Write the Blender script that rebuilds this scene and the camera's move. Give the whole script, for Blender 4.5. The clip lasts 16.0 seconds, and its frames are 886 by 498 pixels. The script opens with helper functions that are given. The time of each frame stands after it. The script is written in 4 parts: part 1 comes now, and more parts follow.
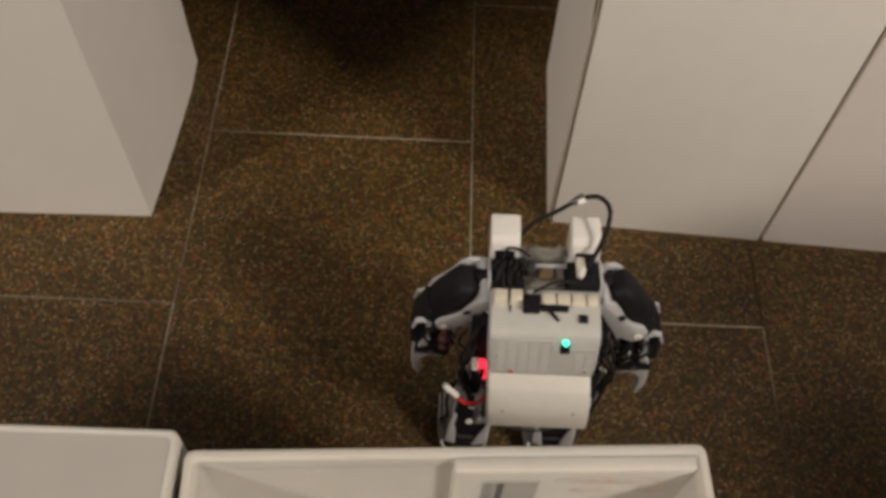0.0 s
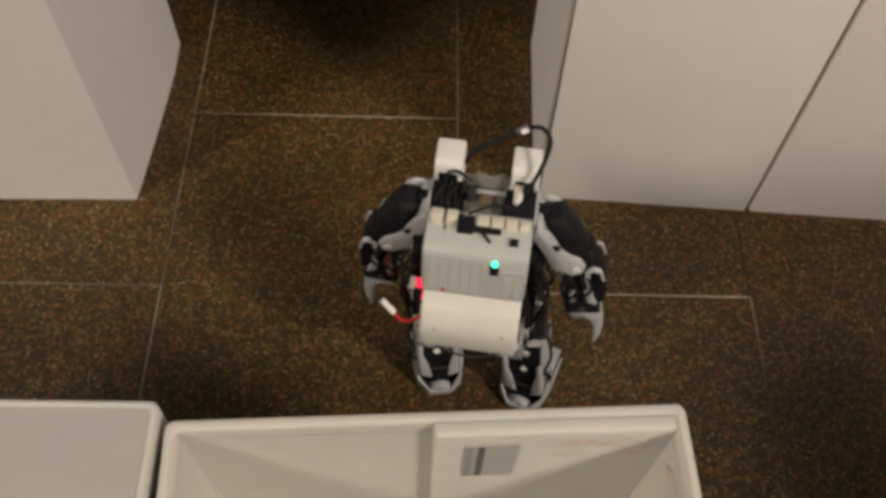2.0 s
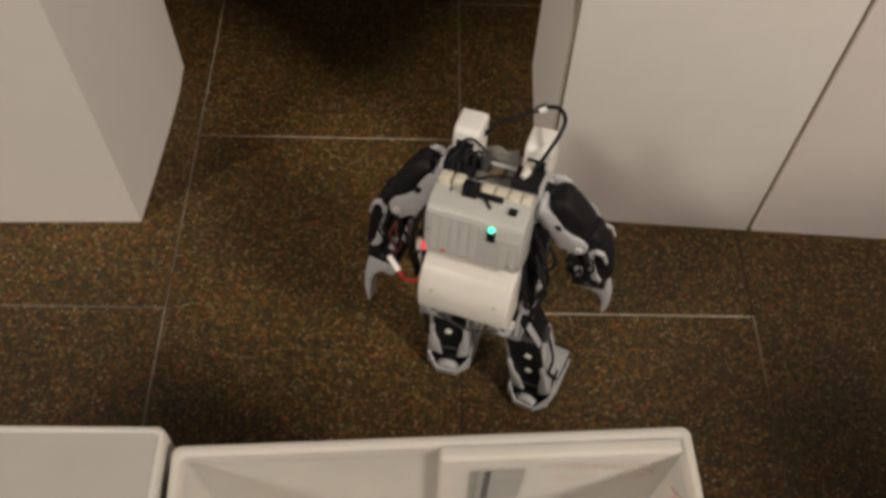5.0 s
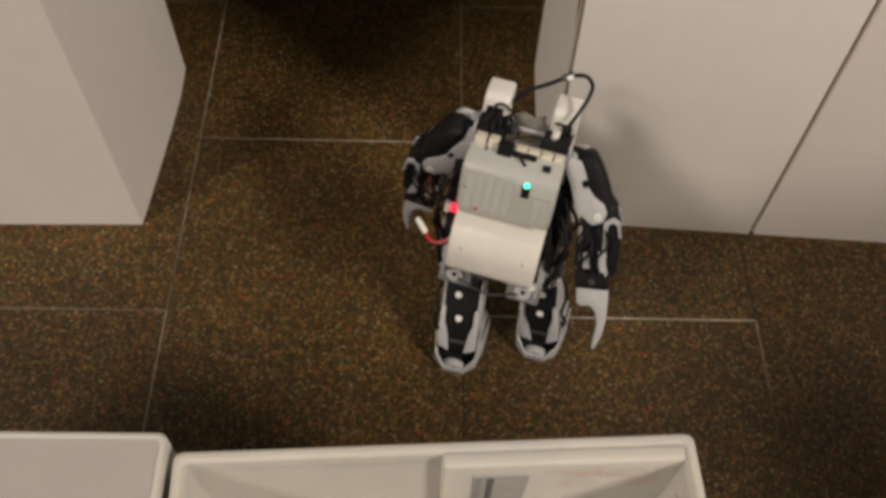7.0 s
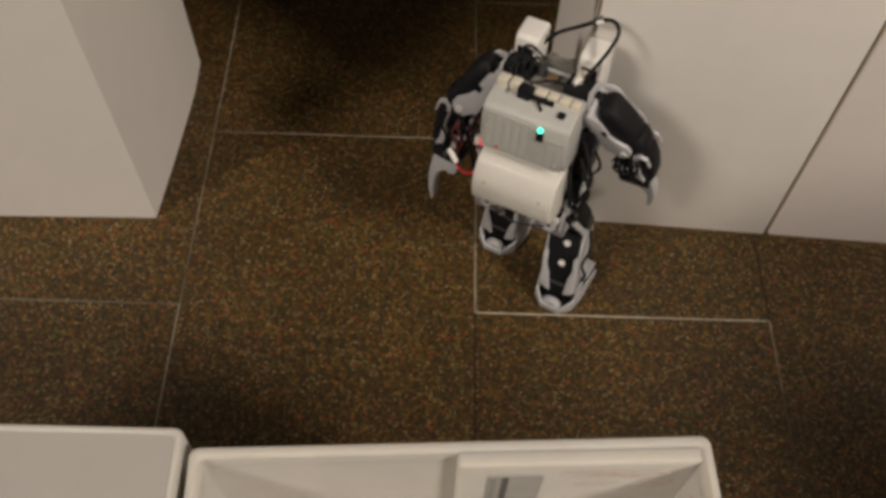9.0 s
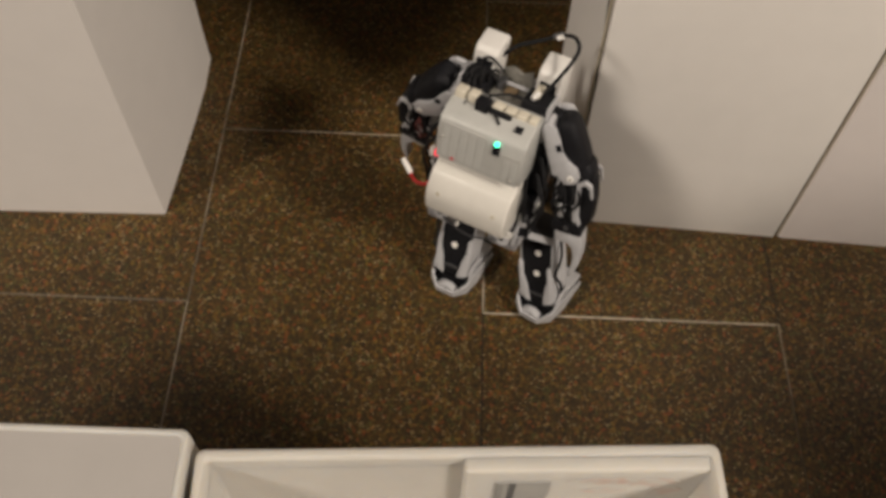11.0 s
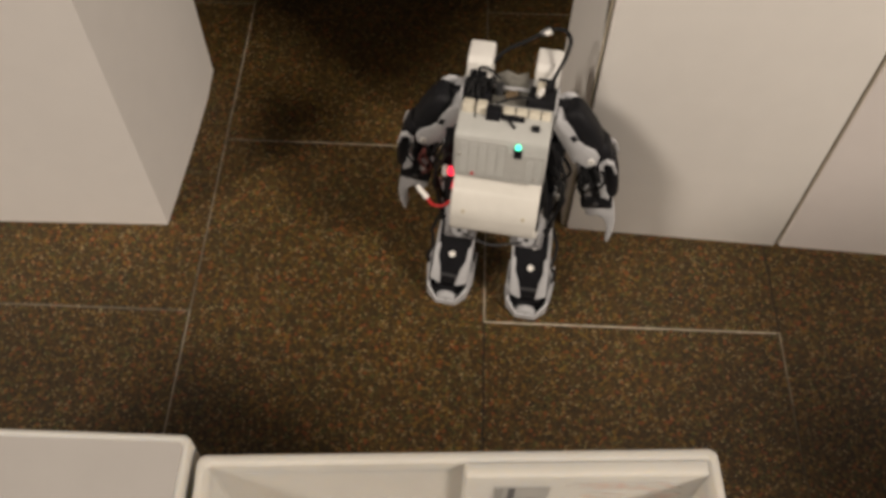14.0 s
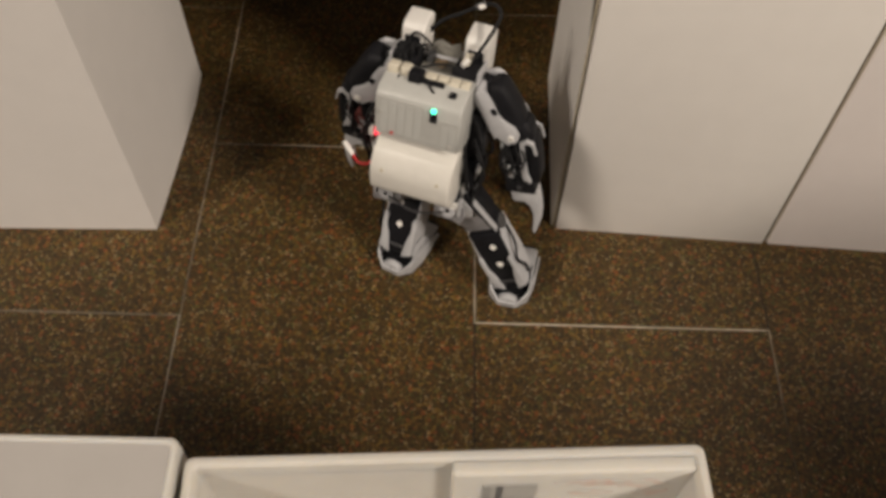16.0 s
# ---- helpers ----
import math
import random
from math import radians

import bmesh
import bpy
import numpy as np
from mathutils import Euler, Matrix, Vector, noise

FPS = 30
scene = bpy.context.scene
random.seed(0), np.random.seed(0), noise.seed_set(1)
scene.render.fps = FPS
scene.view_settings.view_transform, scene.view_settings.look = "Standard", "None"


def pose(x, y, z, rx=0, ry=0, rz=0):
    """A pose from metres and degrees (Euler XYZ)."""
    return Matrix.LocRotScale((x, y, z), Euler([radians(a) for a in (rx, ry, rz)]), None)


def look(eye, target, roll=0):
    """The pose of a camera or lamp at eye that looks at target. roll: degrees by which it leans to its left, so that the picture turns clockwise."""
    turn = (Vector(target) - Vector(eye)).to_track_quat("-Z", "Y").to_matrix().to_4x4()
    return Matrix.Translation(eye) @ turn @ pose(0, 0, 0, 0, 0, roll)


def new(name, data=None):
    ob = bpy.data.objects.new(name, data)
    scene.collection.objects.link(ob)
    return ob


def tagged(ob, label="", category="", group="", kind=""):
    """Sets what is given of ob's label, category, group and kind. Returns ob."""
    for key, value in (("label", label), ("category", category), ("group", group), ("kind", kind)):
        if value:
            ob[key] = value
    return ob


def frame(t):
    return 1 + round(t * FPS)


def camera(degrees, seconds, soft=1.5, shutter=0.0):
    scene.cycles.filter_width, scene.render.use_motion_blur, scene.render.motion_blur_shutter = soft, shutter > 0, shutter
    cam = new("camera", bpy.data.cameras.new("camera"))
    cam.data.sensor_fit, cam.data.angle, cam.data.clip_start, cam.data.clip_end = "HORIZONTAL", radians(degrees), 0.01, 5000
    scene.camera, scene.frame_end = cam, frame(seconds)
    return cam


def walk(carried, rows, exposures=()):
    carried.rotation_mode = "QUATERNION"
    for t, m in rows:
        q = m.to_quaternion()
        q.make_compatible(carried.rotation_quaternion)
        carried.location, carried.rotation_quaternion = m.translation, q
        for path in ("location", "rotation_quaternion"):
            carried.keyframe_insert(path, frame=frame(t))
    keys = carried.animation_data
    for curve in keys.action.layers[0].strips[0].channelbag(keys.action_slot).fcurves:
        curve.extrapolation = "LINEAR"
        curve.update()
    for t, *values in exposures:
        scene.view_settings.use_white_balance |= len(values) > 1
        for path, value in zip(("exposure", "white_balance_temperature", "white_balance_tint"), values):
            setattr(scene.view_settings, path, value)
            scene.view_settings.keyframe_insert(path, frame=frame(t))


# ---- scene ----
cam = camera(52.6, 16.0, soft=3.7, shutter=0.5)
PATH = [
    (0, (-0.048, -0.476, 0.895), (-0.019, 0.588, -0.798), 3.8),
    (0.5, (-0.044, -0.476, 0.895), (-0.011, 0.583, -0.802), 3.8),
    (1, (-0.043, -0.477, 0.891), (-0.005, 0.563, -0.818), 3.8),
    (1.5, (-0.042, -0.478, 0.889), (-0.02, 0.559, -0.821), 2.5),
    (2, (-0.038, -0.484, 0.89), (0.002, 0.552, -0.82), 3.1),
    (2.5, (-0.041, -0.487, 0.891), (0.007, 0.564, -0.81), 3.5),
    (3, (-0.039, -0.488, 0.894), (0.007, 0.577, -0.798), 3.0),
    (3.5, (-0.039, -0.484, 0.895), (0.008, 0.586, -0.794), 2.9),
    (4, (-0.04, -0.483, 0.894), (-0.001, 0.585, -0.797), 2.8),
    (6.5, (-0.04, -0.483, 0.895), (-0.004, 0.593, -0.791), 2.5),
    (7, (-0.041, -0.48, 0.894), (-0.007, 0.593, -0.794), 2.6),
    (7.5, (-0.042, -0.477, 0.893), (-0.017, 0.59, -0.798), 2.5),
    (8, (-0.045, -0.477, 0.893), (-0.022, 0.587, -0.801), 2.7),
    (8.5, (-0.045, -0.476, 0.892), (-0.028, 0.587, -0.801), 2.6),
    (9, (-0.045, -0.478, 0.894), (-0.032, 0.585, -0.8), 2.3),
    (11.5, (-0.046, -0.473, 0.894), (-0.055, 0.582, -0.805), 2.0),
    (12, (-0.046, -0.475, 0.895), (-0.059, 0.589, -0.799), 1.8),
    (12.5, (-0.044, -0.474, 0.896), (-0.051, 0.597, -0.792), 2.1),
    (13, (-0.045, -0.476, 0.896), (-0.054, 0.599, -0.79), 2.0),
    (13.5, (-0.044, -0.478, 0.897), (-0.054, 0.598, -0.789), 1.7),
    (14, (-0.044, -0.478, 0.896), (-0.055, 0.6, -0.789), 1.7),
    (14.5, (-0.043, -0.478, 0.898), (-0.054, 0.599, -0.787), 1.6),
    (15, (-0.043, -0.479, 0.899), (-0.049, 0.603, -0.783), 1.9),
    (15.5, (-0.042, -0.48, 0.897), (-0.044, 0.607, -0.782), 1.7),
    (16, (-0.04, -0.48, 0.896), (-0.036, 0.604, -0.785), 1.7),
]
walk(cam, [(t, look(eye, target, roll)) for t, eye, target, roll in PATH],
     exposures=[(0, -0.09), (2, -0.04), (3.5, -0.1), (7, -0.03), (8.5, -0.13), (9.2, -0.09), (12, 0.14), (16, 0.14)])

# ---- light ----
world = bpy.data.worlds.new("room_air")
world.use_nodes = True
scene.world = world
world.node_tree.nodes["Background"].inputs[0].default_value = (1.0, 0.86, 0.7, 1)
world.node_tree.nodes["Background"].inputs[1].default_value = 0.002


def ceiling_lamp(x, y, z, target, watts, size, colour):
    data = bpy.data.lights.new("ceiling_lamp", "AREA")
    data.shape, data.size, data.energy, data.color = "DISK", size, watts, colour
    ob = new("ceiling_lamp", data)
    ob.matrix_world = look((x, y, z), target)
    return ob


WARM = (1.0, 0.88, 0.755)
ceiling_lamp(-3.90, -3.00, 5.30, (-0.1, 0.05, 0.2), 300, 1.40, WARM)
ceiling_lamp(4.30, -3.20, 4.90, (0.0, 0.05, 0.2), 355, 1.20, WARM)


# ---- materials ----
def material(name, colour, rough=0.5, metal=0.0, spread=0.08, scale=60.0, bump=0.0, bump_scale=200.0, stain=0.0, spec=0.5):
    """A surface with fine grain, slow stains and a little relief."""
    m = bpy.data.materials.new(name)
    m.use_nodes = True
    t, n = m.node_tree, m.node_tree.nodes
    b = n["Principled BSDF"]
    b.inputs["Metallic"].default_value = metal
    b.inputs["Specular IOR Level"].default_value = spec
    co = n.new("ShaderNodeTexCoord")
    grain = n.new("ShaderNodeTexNoise")
    grain.inputs["Scale"].default_value = scale
    grain.inputs["Detail"].default_value = 5
    t.links.new(co.outputs["Object"], grain.inputs["Vector"])
    slow = n.new("ShaderNodeTexNoise")
    slow.inputs["Scale"].default_value = scale / 9
    slow.inputs["Detail"].default_value = 3
    t.links.new(co.outputs["Object"], slow.inputs["Vector"])
    ramp = n.new("ShaderNodeMapRange")
    ramp.inputs["From Min"].default_value, ramp.inputs["From Max"].default_value = 0.3, 0.7
    ramp.inputs["To Min"].default_value, ramp.inputs["To Max"].default_value = 1 - spread, 1 + spread
    t.links.new(grain.outputs["Fac"], ramp.inputs["Value"])
    ramp2 = n.new("ShaderNodeMapRange")
    ramp2.inputs["From Min"].default_value, ramp2.inputs["From Max"].default_value = 0.35, 0.7
    ramp2.inputs["To Min"].default_value, ramp2.inputs["To Max"].default_value = 1.0, 1.0 - stain
    t.links.new(slow.outputs["Fac"], ramp2.inputs["Value"])
    mul = n.new("ShaderNodeMath")
    mul.operation = "MULTIPLY"
    t.links.new(ramp.outputs[0], mul.inputs[0])
    t.links.new(ramp2.outputs[0], mul.inputs[1])
    col = n.new("ShaderNodeVectorMath")
    col.operation = "SCALE"
    col.inputs[0].default_value = colour
    t.links.new(mul.outputs[0], col.inputs["Scale"])
    t.links.new(col.outputs[0], b.inputs["Base Color"])
    rr = n.new("ShaderNodeMapRange")
    rr.inputs["To Min"].default_value, rr.inputs["To Max"].default_value = max(0.05, rough - 0.1), min(1, rough + 0.1)
    t.links.new(slow.outputs["Fac"], rr.inputs["Value"])
    t.links.new(rr.outputs[0], b.inputs["Roughness"])
    if bump:
        fine = n.new("ShaderNodeTexNoise")
        fine.inputs["Scale"].default_value = bump_scale
        fine.inputs["Detail"].default_value = 3
        t.links.new(co.outputs["Object"], fine.inputs["Vector"])
        bp = n.new("ShaderNodeBump")
        bp.inputs["Strength"].default_value = bump
        bp.inputs["Distance"].default_value = 0.002
        t.links.new(fine.outputs["Fac"], bp.inputs["Height"])
        t.links.new(bp.outputs[0], b.inputs["Normal"])
    return m


def glow(name, colour, strength):
    m = bpy.data.materials.new(name)
    m.use_nodes = True
    b = m.node_tree.nodes["Principled BSDF"]
    b.inputs["Base Color"].default_value = (*colour, 1)
    b.inputs["Emission Color"].default_value = (*colour, 1)
    b.inputs["Emission Strength"].default_value = strength
    return m


def tile_material():
    """Dark brown agglomerate stone with ochre, rust and grey chips."""
    m = bpy.data.materials.new("speckled_stone_tile")
    m.use_nodes = True
    t, n = m.node_tree, m.node_tree.nodes
    b = n["Principled BSDF"]
    co = n.new("ShaderNodeTexCoord")
    geo = n.new("ShaderNodeNewGeometry")
    info = n.new("ShaderNodeObjectInfo")
    shift = n.new("ShaderNodeVectorMath")
    shift.operation = "SCALE"
    shift.inputs[0].default_value = (3.1, 5.7, 0)
    t.links.new(info.outputs["Random"], shift.inputs["Scale"])
    at = n.new("ShaderNodeVectorMath")
    t.links.new(geo.outputs["Position"], at.inputs[0])
    t.links.new(shift.outputs[0], at.inputs[1])

    def chips(scale, stops):
        v = n.new("ShaderNodeTexVoronoi")
        v.inputs["Scale"].default_value = scale
        v.inputs["Randomness"].default_value = 1
        t.links.new(at.outputs[0], v.inputs["Vector"])
        sep = n.new("ShaderNodeSeparateColor")
        t.links.new(v.outputs["Color"], sep.inputs[0])
        r = n.new("ShaderNodeValToRGB")
        r.color_ramp.interpolation = "CONSTANT"
        while len(r.color_ramp.elements) < len(stops):
            r.color_ramp.elements.new(0.5)
        for e, (p, c) in zip(r.color_ramp.elements, stops):
            e.position, e.color = p, (*c, 1)
        t.links.new(sep.outputs[0], r.inputs[0])
        return r, sep

    big, _ = chips(320, [(0, (0.026, 0.016, 0.005)), (0.36, (0.050, 0.029, 0.008)), (0.58, (0.090, 0.040, 0.009)),
                         (0.70, (0.014, 0.011, 0.006)), (0.79, (0.056, 0.064, 0.018)), (0.87, (0.155, 0.084, 0.012)), (0.95, (0.220, 0.054, 0.014))])
    small, sep = chips(560, [(0, (0.014, 0.009, 0.003)), (0.42, (0.054, 0.032, 0.008)), (0.70, (0.108, 0.058, 0.011)),
                             (0.90, (0.185, 0.130, 0.030)), (0.960, (0.430, 0.330, 0.185))])
    mix = n.new("ShaderNodeMix")
    mix.data_type = "RGBA"
    mix.inputs["Factor"].default_value = 0.48
    t.links.new(big.outputs[0], mix.inputs["A"])
    t.links.new(small.outputs[0], mix.inputs["B"])
    wear = n.new("ShaderNodeTexNoise")
    wear.inputs["Scale"].default_value = 7
    wear.inputs["Detail"].default_value = 6
    t.links.new(at.outputs[0], wear.inputs["Vector"])
    rng = n.new("ShaderNodeMapRange")
    rng.inputs["From Min"].default_value, rng.inputs["From Max"].default_value = 0.3, 0.7
    rng.inputs["To Min"].default_value, rng.inputs["To Max"].default_value = 0.82, 1.17
    t.links.new(wear.outputs["Fac"], rng.inputs["Value"])
    sc = n.new("ShaderNodeVectorMath")
    sc.operation = "SCALE"
    t.links.new(mix.outputs["Result"], sc.inputs[0])
    t.links.new(rng.outputs[0], sc.inputs["Scale"])
    t.links.new(sc.outputs[0], b.inputs["Base Color"])
    rr = n.new("ShaderNodeMapRange")
    rr.inputs["To Min"].default_value, rr.inputs["To Max"].default_value = 0.42, 0.62
    t.links.new(wear.outputs["Fac"], rr.inputs["Value"])
    t.links.new(rr.outputs[0], b.inputs["Roughness"])
    b.inputs["Specular IOR Level"].default_value = 0.35
    bp = n.new("ShaderNodeBump")
    bp.inputs["Strength"].default_value = 0.12
    bp.inputs["Distance"].default_value = 0.001
    t.links.new(sep.outputs[1], bp.inputs["Height"])
    t.links.new(bp.outputs[0], b.inputs["Normal"])
    return m


def blotchy(name, ground, ink, scale):
    """Faded ink that has worn off in blotches."""
    m = bpy.data.materials.new(name)
    m.use_nodes = True
    t, n = m.node_tree, m.node_tree.nodes
    co, no, ramp, mix = (n.new(k) for k in ("ShaderNodeTexCoord", "ShaderNodeTexNoise", "ShaderNodeMapRange", "ShaderNodeMix"))
    no.inputs["Scale"].default_value, no.inputs["Detail"].default_value = scale, 4
    ramp.inputs["From Min"].default_value, ramp.inputs["From Max"].default_value = 0.42, 0.68
    mix.data_type = "RGBA"
    mix.inputs["A"].default_value, mix.inputs["B"].default_value = (*ground, 1), (*ink, 1)
    t.links.new(co.outputs["Object"], no.inputs["Vector"])
    t.links.new(no.outputs["Fac"], ramp.inputs["Value"])
    t.links.new(ramp.outputs[0], mix.inputs["Factor"])
    t.links.new(mix.outputs["Result"], n["Principled BSDF"].inputs["Base Color"])
    n["Principled BSDF"].inputs["Roughness"].default_value = 0.7
    return m


TILE = tile_material()
RED_STAIN = blotchy("faded_red_print", (0.565, 0.54, 0.495), (0.58, 0.43, 0.37), 130)
GROUT = material("pale_grout", (0.25, 0.21, 0.155), 0.9, spread=0.4, scale=60, stain=0.75)
PALE = material("fresh_grout", (0.50, 0.445, 0.355), 0.9, spread=0.3, scale=60, stain=0.5)
MID_JOINT = material("worn_grout", (0.33, 0.285, 0.22), 0.9, spread=0.3, scale=60, stain=0.6)
OLD_JOINT = material("faded_grout", (0.20, 0.172, 0.13), 0.9, spread=0.3, scale=60, stain=0.6)
DIM_JOINT = material("grey_grout", (0.11, 0.090, 0.062), 0.9, spread=0.3, scale=60, stain=0.6)
DARK_JOINT = material("dirty_grout", (0.012, 0.009, 0.006), 0.9, spread=0.3, scale=60, stain=0.4)
BOARD = material("white_laminate", (0.85, 0.815, 0.775), 0.45, spread=0.015, scale=30, bump=0.04, bump_scale=90, stain=0.05)
# BOARD darkened in colour to make the left cabinet less bright
DIMMED_BOARD = material("dimmed_laminate", (0.69, 0.655, 0.625), 0.45, spread=0.015, scale=30, bump=0.04, bump_scale=90, stain=0.05)
ROSY_BOARD = material("rosy_laminate", (0.86, 0.80, 0.775), 0.42, spread=0.015, scale=30, bump=0.05, bump_scale=70, stain=0.05)
EDGE = material("cut_board_edge", (0.50, 0.44, 0.33), 0.8, spread=0.08, scale=120, bump=0.15, bump_scale=300, stain=0.1)
GAP = material("dark_joint", (0.05, 0.04, 0.03), 0.9, spread=0.2)
FOAM = material("white_foam_board", (0.565, 0.54, 0.495), 0.7, spread=0.03, scale=40, bump=0.08, bump_scale=150, stain=0.07)
foam = FOAM.node_tree.nodes["Principled BSDF"]  # light seeps a little through the white sheets
foam.inputs["Subsurface Weight"].default_value = 0.6
foam.inputs["Subsurface Radius"].default_value = (1.0, 0.85, 0.65)
foam.inputs["Subsurface Scale"].default_value = 0.012
LID = material("pinkish_board", (0.40, 0.375, 0.353), 0.65, spread=0.03, scale=30, bump=0.08, bump_scale=120, stain=0.10)
LABEL = material("grey_label", (0.36, 0.35, 0.33), 0.6, spread=0.05)
LABEL_MID = material("label_grey_ink", (0.27, 0.265, 0.25), 0.6, spread=0.1)
LABEL_DARK = material("label_ink", (0.10, 0.10, 0.10), 0.6, spread=0.1)
# unseen walls and ceiling, coloured dark so that little light bounces back
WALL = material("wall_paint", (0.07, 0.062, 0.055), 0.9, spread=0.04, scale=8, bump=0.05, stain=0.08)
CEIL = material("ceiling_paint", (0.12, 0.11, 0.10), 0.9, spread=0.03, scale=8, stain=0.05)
GREY = material("light_grey_plastic", (0.46, 0.46, 0.475), 0.42, spread=0.05, scale=140, bump=0.05, bump_scale=500, stain=0.14)
WHITE = material("white_plastic", (0.70, 0.68, 0.65), 0.4, spread=0.03, scale=120, bump=0.03, bump_scale=400, stain=0.06)
CASE = material("controller_plastic", (0.45, 0.45, 0.43), 0.45, spread=0.03, scale=120, bump=0.04, bump_scale=400, stain=0.1)
CASE_DARK = material("ribbed_grey_plastic", (0.41, 0.405, 0.385), 0.5, spread=0.05, scale=140, stain=0.1)
CREAM = material("cream_plastic", (0.675, 0.65, 0.60), 0.42, spread=0.02, scale=80, bump=0.45, bump_scale=48, stain=0.08)
BLACK = material("black_plastic", (0.010, 0.010, 0.012), 0.58, spec=0.16, spread=0.2, scale=150, bump=0.06, bump_scale=500, stain=0.2)
METAL = material("dark_bracket", (0.10, 0.10, 0.105), 0.4, metal=0.6, spread=0.15, scale=150, stain=0.2)
BRASS = material("circuit_brown", (0.16, 0.11, 0.06), 0.6, spread=0.3, scale=300, stain=0.4)
BEIGE = material("beige_connector", (0.68, 0.63, 0.52), 0.5, spread=0.06, scale=200, stain=0.1)
STEEL = material("steel_screw", (0.72, 0.70, 0.66), 0.3, metal=0.7, spread=0.05, scale=300)
DOT = material("white_cap", (0.82, 0.80, 0.76), 0.4, spread=0.03, scale=300)
CABLE = material("black_cable", (0.012, 0.012, 0.013), 0.7, spread=0.2, scale=200, spec=0.2)
WIRE = material("dark_red_wire", (0.13, 0.035, 0.03), 0.5, spread=0.2, scale=200)
BOARD_GREY = material("grey_circuit", (0.21, 0.20, 0.175), 0.55, spread=0.25, scale=300, stain=0.5)
HIP_GREY = material("smoky_grey_plastic", (0.24, 0.235, 0.245), 0.45, spread=0.1, scale=140, stain=0.25)
RED = material("red_wire", (0.45, 0.02, 0.02), 0.4, spread=0.1, scale=200)
GREEN_GLOW = glow("green_led", (0.05, 0.85, 0.48), 2.6)
RED_GLOW = glow("red_led_and_spill", (0.95, 0.03, 0.07), 1.2)


# ---- mesh helpers ----
def part(name, bm, mat, parent=None, label="", m=None, smooth=True):
    me = bpy.data.meshes.new(name)
    bmesh.ops.recalc_face_normals(bm, faces=bm.faces)
    bm.to_mesh(me)
    bm.free()
    mats = mat if isinstance(mat, (list, tuple)) else [mat]
    for x in mats:
        me.materials.append(x)
    if smooth:
        me.shade_smooth()
        me.set_sharp_from_angle(angle=radians(38))
    ob = new(name, me)
    ob.parent = parent
    if m is not None:
        ob.matrix_basis = m
    if label:
        tagged(ob, label)
    return ob


def add_box(bm, x0, x1, y0, y1, z0, z1, bevel=0.0, seg=2, mat=0, m=None):
    vs = [bm.verts.new((x, y, z)) for x in (x0, x1) for y in (y0, y1) for z in (z0, z1)]
    fs = [bm.faces.new([vs[i] for i in q]) for q in ((0, 1, 3, 2), (4, 6, 7, 5), (0, 4, 5, 1), (2, 3, 7, 6), (0, 2, 6, 4), (1, 5, 7, 3))]
    for f in fs:
        f.material_index = mat
    if m is not None:
        bmesh.ops.transform(bm, matrix=m, verts=vs)
    if bevel:
        es = list({e for f in fs for e in f.edges})
        bmesh.ops.bevel(bm, geom=es, offset=bevel, segments=seg, affect="EDGES", profile=0.5, material=-1)
    return bm


def box(*a, **k):
    return add_box(bmesh.new(), *a, **k)


def add_prism(bm, outline, axis, a, b, bevel=0.0, seg=2, mat=0):
    """A closed outline, drawn out along an axis from a to b. The outline's pair is (y, z), (x, z) or (x, y)."""
    def at(p, w):
        return {"x": (w, p[0], p[1]), "y": (p[0], w, p[1]), "z": (p[0], p[1], w)}[axis]
    lo = [bm.verts.new(at(p, a)) for p in outline]
    hi = [bm.verts.new(at(p, b)) for p in outline]
    n = len(outline)
    fs = [bm.faces.new(lo), bm.faces.new(hi[::-1])]
    for i in range(n):
        fs.append(bm.faces.new((lo[i], lo[(i + 1) % n], hi[(i + 1) % n], hi[i])))
    for f in fs:
        f.material_index = mat
    if bevel:
        bmesh.ops.recalc_face_normals(bm, faces=fs)
        es = [e for e in {e for f in fs for e in f.edges} if e.calc_face_angle(0) > 0.5]
        bmesh.ops.bevel(bm, geom=es, offset=bevel, segments=seg, affect="EDGES", profile=0.5, material=-1)
    return bm


def prism(*a, **k):
    return add_prism(bmesh.new(), *a, **k)


def add_rod(bm, p, q, r, sides=14, r2=None, mat=0):
    """A capped rod from p to q."""
    p, q = Vector(p), Vector(q)
    turn = (q - p).to_track_quat("Z", "Y").to_matrix().to_4x4()
    rings = []
    for c, rad in ((p, r), (q, r if r2 is None else r2)):
        rings.append([bm.verts.new(c + turn.to_3x3() @ Vector((rad * math.cos(2 * math.pi * i / sides), rad * math.sin(2 * math.pi * i / sides), 0))) for i in range(sides)])
    fs = [bm.faces.new(rings[0][::-1]), bm.faces.new(rings[1])]
    for i in range(sides):
        j = (i + 1) % sides
        fs.append(bm.faces.new((rings[0][i], rings[0][j], rings[1][j], rings[1][i])))
    for f in fs:
        f.material_index = mat
    return bm


def rod(*a, **k):
    return add_rod(bmesh.new(), *a, **k)


def loft(sections, power=3.2, sides=24):
    """A smooth body through rounded level sections: height, centre x, centre y, half width, half depth."""
    bm = bmesh.new()
    rings = []
    for z, cx, cy, hx, hy in sections:
        ring = []
        for k in range(sides):
            a = 2 * math.pi * k / sides
            c, d = math.cos(a), math.sin(a)
            r = (abs(c) ** power + abs(d) ** power) ** (-1 / power)
            ring.append(bm.verts.new((cx + hx * r * c, cy + hy * r * d, z)))
        rings.append(ring)
    for a, b in zip(rings, rings[1:]):
        for k in range(sides):
            bm.faces.new((a[k], a[(k + 1) % sides], b[(k + 1) % sides], b[k]))
    bm.faces.new(rings[0])
    bm.faces.new(rings[-1][::-1])
    return bm


